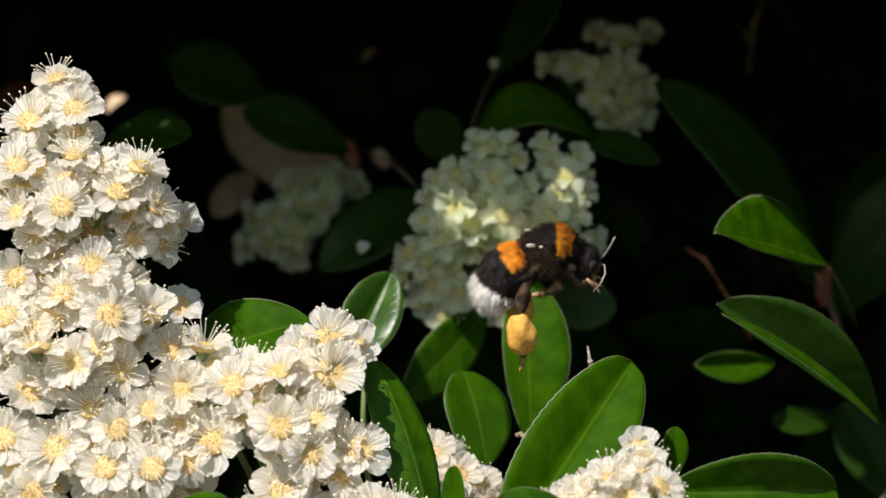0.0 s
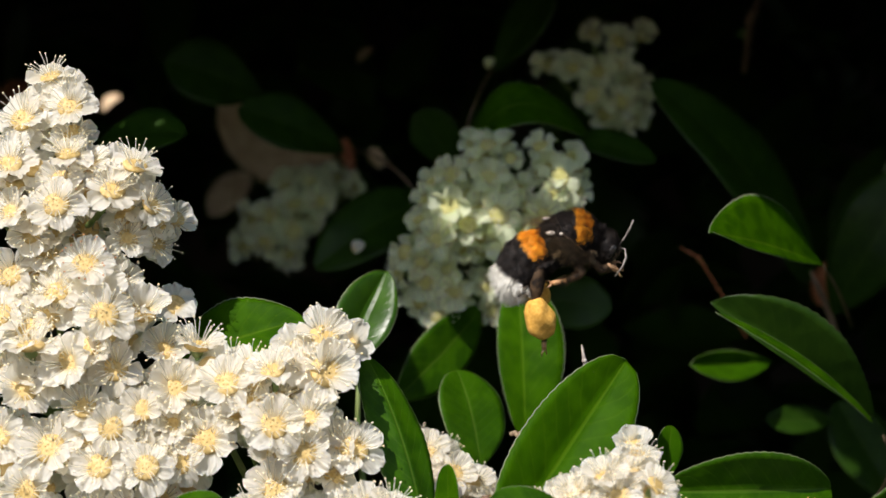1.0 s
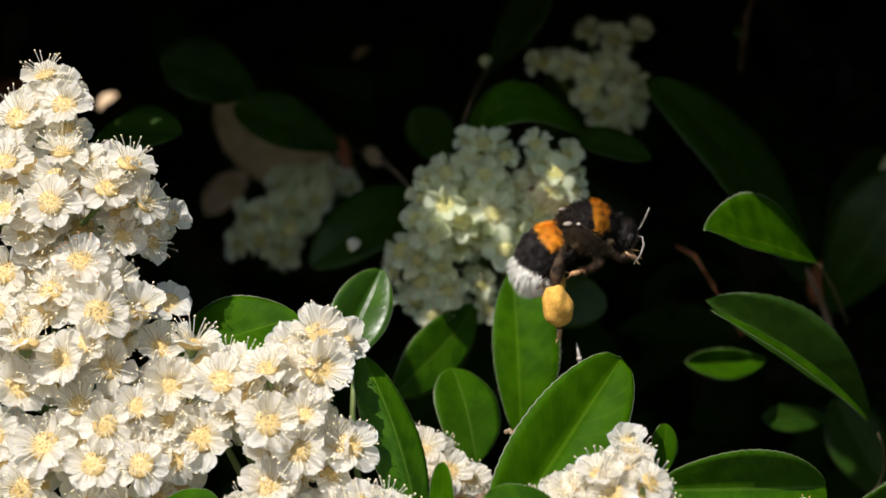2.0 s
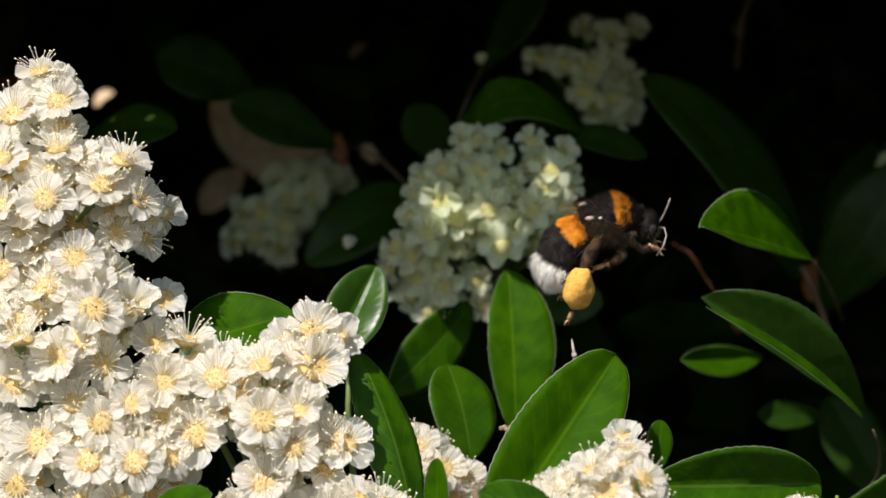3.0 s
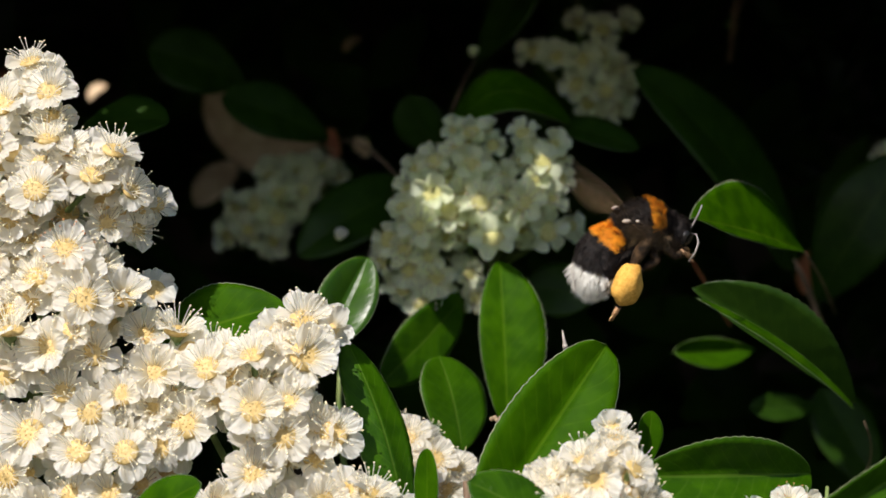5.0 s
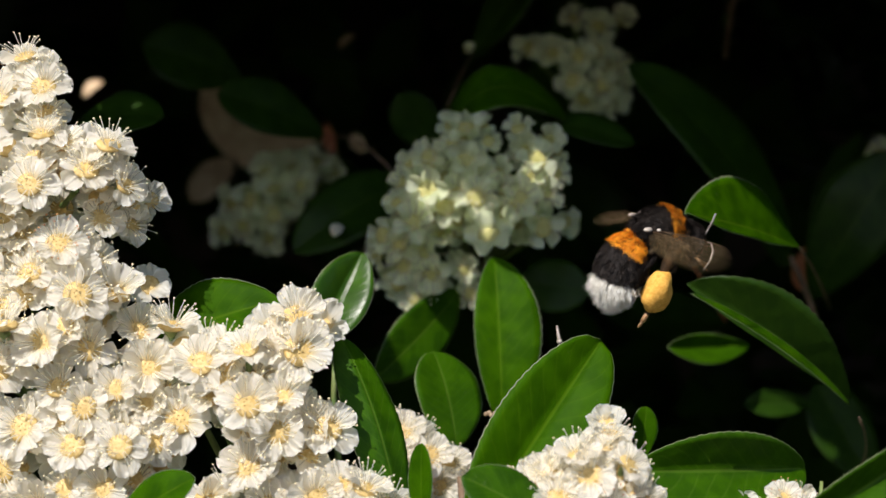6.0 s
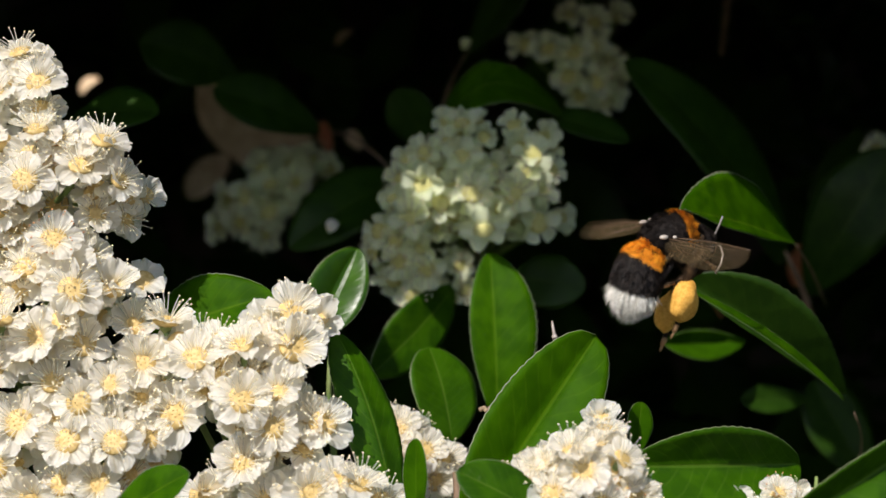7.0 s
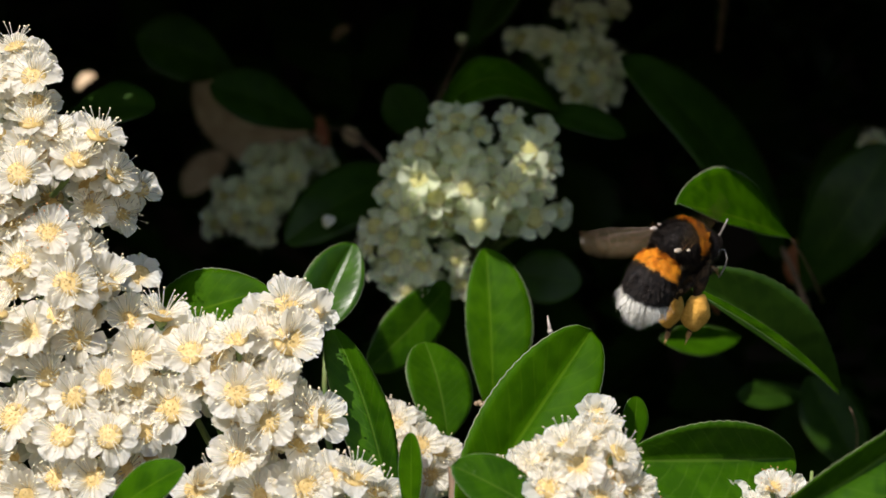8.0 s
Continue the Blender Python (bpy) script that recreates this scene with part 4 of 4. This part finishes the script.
# ---- the dim depth of the hedge ----
def foliage(name, count, spread, size, seed, material, label):
    """Many small folded leaves in one mesh, for the shaded depth and the roof of the hedge."""
    rnd = random.Random(seed)
    verts, faces, uvs = [], [], []
    for _ in range(count):
        p = Vector((rnd.uniform(*spread[0]), rnd.uniform(*spread[1]), rnd.uniform(*spread[2])))
        length = rnd.uniform(*size)
        half = length * rnd.uniform(0.2, 0.28)
        ax = Vector((rnd.gauss(0, 1), rnd.gauss(-0.2, 0.7), rnd.gauss(0.1, 0.8))).normalized()
        up = Vector((rnd.gauss(0, 0.5), rnd.gauss(-0.5, 0.5), 1)).normalized()
        if not spread[3](p + ax * (length / 2)):
            continue
        az = (up - ax * up.dot(ax)).normalized()
        ay = az.cross(ax)
        bow = rnd.uniform(-0.05, 0.12) * length
        start = len(verts)
        for i, w in enumerate((0.06, 0.6, 0.95, 1.0, 0.75, 0.08)):
            s = i / 5
            for q in (-1, -0.5, 0, 0.5, 1):
                verts.append(((p + ax * (s * length) + ay * (q * w * half) + az * (abs(q) * w * half * 0.25 + bow * 4 * s * (1 - s))) * MM)[:])
        for i in range(5):
            for j in range(4):
                a = start + i * 5 + j
                faces.append((a, a + 1, a + 6, a + 5))
                uvs += [(j / 4, i / 5), ((j + 1) / 4, i / 5), ((j + 1) / 4, (i + 1) / 5), (j / 4, (i + 1) / 5)]
    me = bpy.data.meshes.new(name)
    me.from_pydata(verts, [], faces)
    layer = me.uv_layers.new(name="UVMap")
    layer.data.foreach_set("uv", [c for q in uvs for c in q])
    me.polygons.foreach_set("use_smooth", [True] * len(faces))
    me.materials.append(material)
    return tagged(new(name, me), label=label, category="foliage", kind="stuff")


# where thin spots in the roof let a sunbeam down to: a place, and how wide
GAPS = [((55.8, 337.0, -24.3), 4), ((-84.6, 460.0, 37.5), 3)]


def over(p):
    """Above the open window into the hedge, out of view, set back from its sunny face."""
    if p.z < 0.15 * p.y + (14 if p.y < 330 else 9) or p.y + 0.82 * p.z < (299 if p.x > -28 or p.x < -70 else 289):
        return False
    return dense(p)


def dense(p, round_about=10):
    """Outside the thin spots."""
    for q, wide in GAPS:
        d = p - Vector(q)
        if (d - to_sun * d.dot(to_sun)).length < wide + round_about:
            return False
    return True


# unseen leaves, placed to keep the sun off everything behind the front flowers
foliage("hedge_roof", 22000, ((-330, 260), (240, 680), (45, 230), over), (15, 24), 3, LEAF, "unseen dense green leaves above the view that shade the hedge")
def beside(p):
    """To both sides and below, out of view, clear of the window into the hedge."""
    return p.x > 0.265 * p.y + 22 or p.x < -0.25 * p.y - 20 or p.z < -0.147 * p.y - 20


# unseen leaves added to cut the skylight reaching the depth from the sides
foliage("hedge_side", 11500, ((-230, 230), (285, 470), (-170, 55), beside), (18, 30), 6, LEAF, "unseen green leaves beside and below the view that block light")
# these leaves take the shaded copy, so part of the dark is painted
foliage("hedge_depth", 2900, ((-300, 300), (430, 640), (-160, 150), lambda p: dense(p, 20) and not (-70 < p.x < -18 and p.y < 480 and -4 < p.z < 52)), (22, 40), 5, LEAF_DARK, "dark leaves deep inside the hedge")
# added dark sheet: hides the sky, its colour stands in for deep shade
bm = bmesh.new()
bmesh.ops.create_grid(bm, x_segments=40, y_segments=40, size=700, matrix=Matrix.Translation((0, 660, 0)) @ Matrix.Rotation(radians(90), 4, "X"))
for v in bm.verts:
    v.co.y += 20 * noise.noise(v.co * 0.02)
tagged(part("backdrop", bm, EARTH), label="added dark sheet that closes the depth of the hedge", kind="structure")


# the trunk and limbs that carry the hedge, low behind the flowers
bm = bmesh.new()
tube(bm, bend((20, 540, -530), (0, 500, -190), (12, 8, 0), 8), [24, 21, 19, 18, 17, 16, 15, 14, 13], 12)
trunk = tagged(part("trunk", bm, TWIG), label="brown woody trunk of the hedge with spreading limbs", category="trunk")
for x, y, z in ((-120, 400, -115), (-40, 330, -105), (40, 350, -110), (110, 380, -115)):
    bm = bmesh.new()
    tube(bm, bend((0, 500, -195), (x, y, z), (0, 10, -14), 6), [10, 8, 7, 6, 5, 4, 3], 8)
    part("limb", bm, TWIG, trunk)


def scrap(name, base, tip, half, facing, material, label, category):
    """A loose dry leaf or fallen petal, caught among the twigs."""
    bm = bmesh.new()
    blade(bm, Vector((0, 0, 0)), Vector(tip) - Vector(base), half, facing, fold=8, arc=1.0, belly=0.5, n=12, m=3, thick=0.2)
    ob = part(name, bm, material)
    ob.location = mm(base)
    tagged(ob, label=label, category=category, group=name.replace("_", " "))


TAN = "dry tan leaf caught deep in the hedge"
scrap("dry_leaf", (-57.6, 466.0, 38.2), (-27.6, 462.0, 16.5), 11.0, (-0.3, -0.8, 0.5), DRY, TAN, "leaf")
scrap("dry_leaf", (-59.1, 456.0, 8.3), (-48.5, 458.0, 19.3), 5.2, (-0.2, -0.8, 0.5), DRY, TAN, "leaf")
scrap("dry_leaf", (-16.6, 430.0, 24.1), (-13.5, 430.0, 19.6), 1.8, (-0.2, -0.8, 0.5), DRY, TAN, "leaf")
scrap("dry_leaf", (-23.1, 436.0, 27.2), (-21.3, 436.0, 18.5), 1.6, (-0.2, -0.8, 0.5), RED_TWIG, TAN, "leaf")
scrap("dry_leaf", (-87.2, 460.0, 35.5), (-82.2, 460.0, 39.4), 2.6, (-0.3, -0.6, 0.7), DRY, "small dry leaf lit by a stray sunbeam", "leaf")
scrap("dry_leaf", (-21.2, 462.0, 48.3), (-16.5, 462.0, 51.9), 1.9, (-0.3, -0.6, 0.7), DRY, TAN, "leaf")
scrap("dry_leaf", (-36.8, 540.0, 56.5), (-26.4, 540.0, 48.3), 3.4, (-0.2, -0.9, 0.3), TWIG, TAN, "leaf")
scrap("dry_leaf", (-106.1, 420.0, 33.5), (-96.7, 420.0, 38.9), 3.2, (-0.3, -0.8, 0.5), RED_TWIG, "reddish brown dry leaf behind the flowers", "leaf")
scrap("dry_leaf", (85.1, 400.0, -12.8), (91.6, 398.0, -2.0), 4.0, (-0.4, -0.8, 0.4), RED_TWIG, "reddish brown dry leaf on a twig", "leaf")
scrap("fallen_petal", (10.2, 378.0, 38.2), (11.9, 378.0, 40.4), 1.2, (-0.2, -0.9, 0.4), SHADE_TINT_PETAL, "pale petal on a dark leaf edge", "petal")
scrap("fallen_petal", (-16.2, 338.0, -0.8), (-13.9, 338.0, 1.0), 1.3, (-0.2, -0.9, 0.4), PETAL, "fallen white petal on a dark leaf", "petal")


def bare_twig(points, radii, material, label):
    bm = bmesh.new()
    tube(bm, points, radii, 8)
    for p, r in list(zip(points, radii))[1:-1]:
        ball(bm, p, (r * 1.5, r * 1.4, r * 1.4), u=8, v=6)
    tagged(part("twig", bm, material), label=label, category="twig", group="bare twigs")


bare_twig([(48.5, 356.0, 0.1), (52.2, 356.0, -1.9), (55.0, 357.0, -6.1), (57.6, 358.0, -10.1), (62.5, 360.0, -18.2)], [0.2, 0.35, 0.2, 0.26, 0.35], RED_TWIG, "thin reddish bare twig in shade")
bare_twig([(21.8, 268.0, -14.6), (22.2, 268.0, -17.0), (22.8, 269.0, -20.4)], [0.12, 0.3, 0.4], PALE_HORN, "short pale withered stub behind a leaf")
bare_twig([(76.9, 420.0, 62.9), (73.6, 420.0, 53.6), (73.1, 425.0, 42.0)], [0.9, 0.8, 0.7], TWIG, "brown bare twig deep in the hedge")
# a withered bud in the fork of the sunlit shoot
bm = bmesh.new()
rnd = random.Random(11)
for k in range(9):
    p = Vector((11.6, 256.0, -28.6)) + Vector((rnd.uniform(-0.9, 0.9), rnd.uniform(-0.4, 0.4), rnd.uniform(-1.9, 1.9)))
    ball(bm, p, (rnd.uniform(0.25, 0.5), 0.3, rnd.uniform(0.2, 0.5)), u=7, v=5)
tube(bm, [(10.5, 257.0, -32.2), (11.2, 256.0, -29.2), (11.9, 256.0, -26.4)], [0.3, 0.25, 0.12], 6)
tagged(part("withered_bud", bm, GREY_FUR), label="small withered brown bud between green leaves", category="bud")

# ---- what moves ----
def wing_rows(sgn, x, name):
    """The wings sweep through at each tenth of a second, and rest at an end of the stroke where one shows sharp."""
    sharp = {(0.4, -1): (270, -38, 35), (0.7, -1): (90, 38, -68), (1.2, -1): (270, -38, 35), (1.5, -1): (90, 58, -62), (2.8, -1): (270, -38, 35), (3.1, -1): (90, 36, -68),
             (6.0, -1): (270, 10, 25, -60), (6.5, -1): (270, 10, 27, -60), (7.0, -1): (270, 12, 27, -55), (7.5, -1): (270, 38, 26, -45), (7.6, -1): (90, 34, 22, -40),
             (6.0, 1): (270, -20, 0), (6.5, 1): (270, -20, 0), (7.0, 1): (270, -20, -25), (7.1, 1): (90, -10, -20), (7.5, 1): (90, -20, -30), (8.0, 1): (90, -22, -42, -58),
             (0.0, 1): (90, -20, 0), (0.5, 1): (90, -20, 0), (1.0, 1): (90, -20, 0), (1.5, 1): (90, -20, 0), (3.0, 1): (90, -20, 0), (3.5, 1): (90, -20, 0),
             (4.0, 1): (90, -20, 0), (4.5, 1): (90, -20, 0), (8.0, -1): (270, 70, 0)}
    rows = []
    stops = [(k, sharp.get((round(k / 10, 1), sgn), (None,))[0]) for k in range(81)]
    angles = [0.0]
    for k, stop in stops[1:]:
        if stop is None:
            goal = 180 * math.ceil((angles[-1] + 100) / 180)
        else:
            goal = angles[-1] + (stop - angles[-1]) % 360
            if goal - angles[-1] < 80:
                goal += 360
        start = angles[-1]
        angles += [start + (goal - start) / 3, start + (goal - start) * 2 / 3, goal]
    for i, a in enumerate(angles):
        s = math.sin(radians(a))
        flap = (26 if sgn < 0 else 2) + 56 * s
        sweep = -58 * s - (12 if name == "hind_wing" else 0) - 8
        twist = -22
        # near a held stroke the wing slows down
        held = sharp.get((round((i + 1) // 3 / 10, 1), sgn))
        if held:
            share = 1.0 if i % 3 == 0 else (0.75 if i > 230 else 0.25)
            flap += (held[1] - flap) * share
            sweep += (held[2] - (12 if name == "hind_wing" else 0) - sweep) * share
            twist += ((held[3] if len(held) > 3 else -22) - twist) * share
        m = Matrix.Translation(mm((x, sgn * 3.0, 1.6)))
        if sgn > 0:
            turn = Matrix.Rotation(radians(-sweep), 4, "Z") @ Matrix.Rotation(radians(flap), 4, "X") @ Matrix.Rotation(radians(twist), 4, "Y")
        else:
            turn = Matrix.Rotation(radians(sweep), 4, "Z") @ Matrix.Rotation(radians(-flap), 4, "X") @ Matrix.Rotation(radians(twist), 4, "Y") @ pose(0, 0, 0, 0, 0, 180) @ pose(0, 0, 0, 0, 180, 0)
        rows.append((i / 30, m @ turn))
    return rows


def motions():
    walk(bee, [
        (0, pose(0.01670, 0.266, -0.00035, 22, 3, 2)),
        (0.5, pose(0.01800, 0.266, 0.00040, 22, 2, 2)),
        (1.0, pose(0.02050, 0.266, 0.00150, 21, 0, 3)),
        (1.5, pose(0.02205, 0.266, 0.00220, 21, -1, 4)),
        (3.0, pose(0.02780, 0.266, 0.00320, 21, -5, 3)),
        (3.5, pose(0.02940, 0.266, 0.00310, 20, -5, 4)),
        (4.0, pose(0.03100, 0.266, 0.00275, 19, -5, 4)),
        (4.5, pose(0.03250, 0.266, 0.00210, 19, -4, 6)),
        (6.0, pose(0.03750, 0.266, -0.00070, 22, -2, 17)),
        (6.5, pose(0.03880, 0.266, -0.00140, 22, -3, 20)),
        (7.0, pose(0.04000, 0.266, -0.00230, 22, -5, 24)),
        (7.5, pose(0.04100, 0.266, -0.00310, 27, -7, 28)),
        (8.0, pose(0.04200, 0.266, -0.00410, 33, -9, 31)),
    ])
    hip = Matrix.Translation(mm((-1.8, 0, -2.8)))
    for ob, tuck, ahead, lift in zip(hinds, (0, -0.0012), (0.8, 4.0), ((0, 0), (0.001, -0.006))):
        walk(ob, [(t, Matrix.Translation(((dx + (ahead if t > 6.8 else 0)) * MM, tuck, dz * MM + (lift[0] if t < 6.8 else lift[1]))) @ hip @ pose(0, 0, 0, 0, swing, 0) @ hip.inverted()) for t, swing, dx, dz in
                  ((0, -12, -1.6, 0.6), (1.5, -16, -3.3, 1.6), (2.8, 10, 0.1, 2.6), (3.5, 14, 1.0, 2.7), (4.5, 14, 2.2, 3.3), (6.0, 12, 4.7, 3.8), (6.5, 12, 5.2, 3.6), (7.0, 2, 4.3, 3.8), (7.5, -8, 3.4, 3.4), (8.0, -10, 4.1, 3.0))])
    walk(abdomen, [(t, pose(dx * MM, 0, dz * MM, 0, -drop, side)) for t, drop, side, dx, dz in
                   ((0, 18, -2, -2.6, -0.85), (1.5, 17, -2, -2.6, -0.85), (3.0, 17, -2, -2.6, -0.7), (4.5, 22, 2, -2.6, -0.75),
                    (6.0, 29, 14, -2.8, -0.65), (6.5, 31, 15, -2.8, -0.65), (8.0, 31, 18, -2.1, -0.65))])
    for ob, sgn, x, name in wings:
        walk(ob, wing_rows(sgn, x, name))


motions()
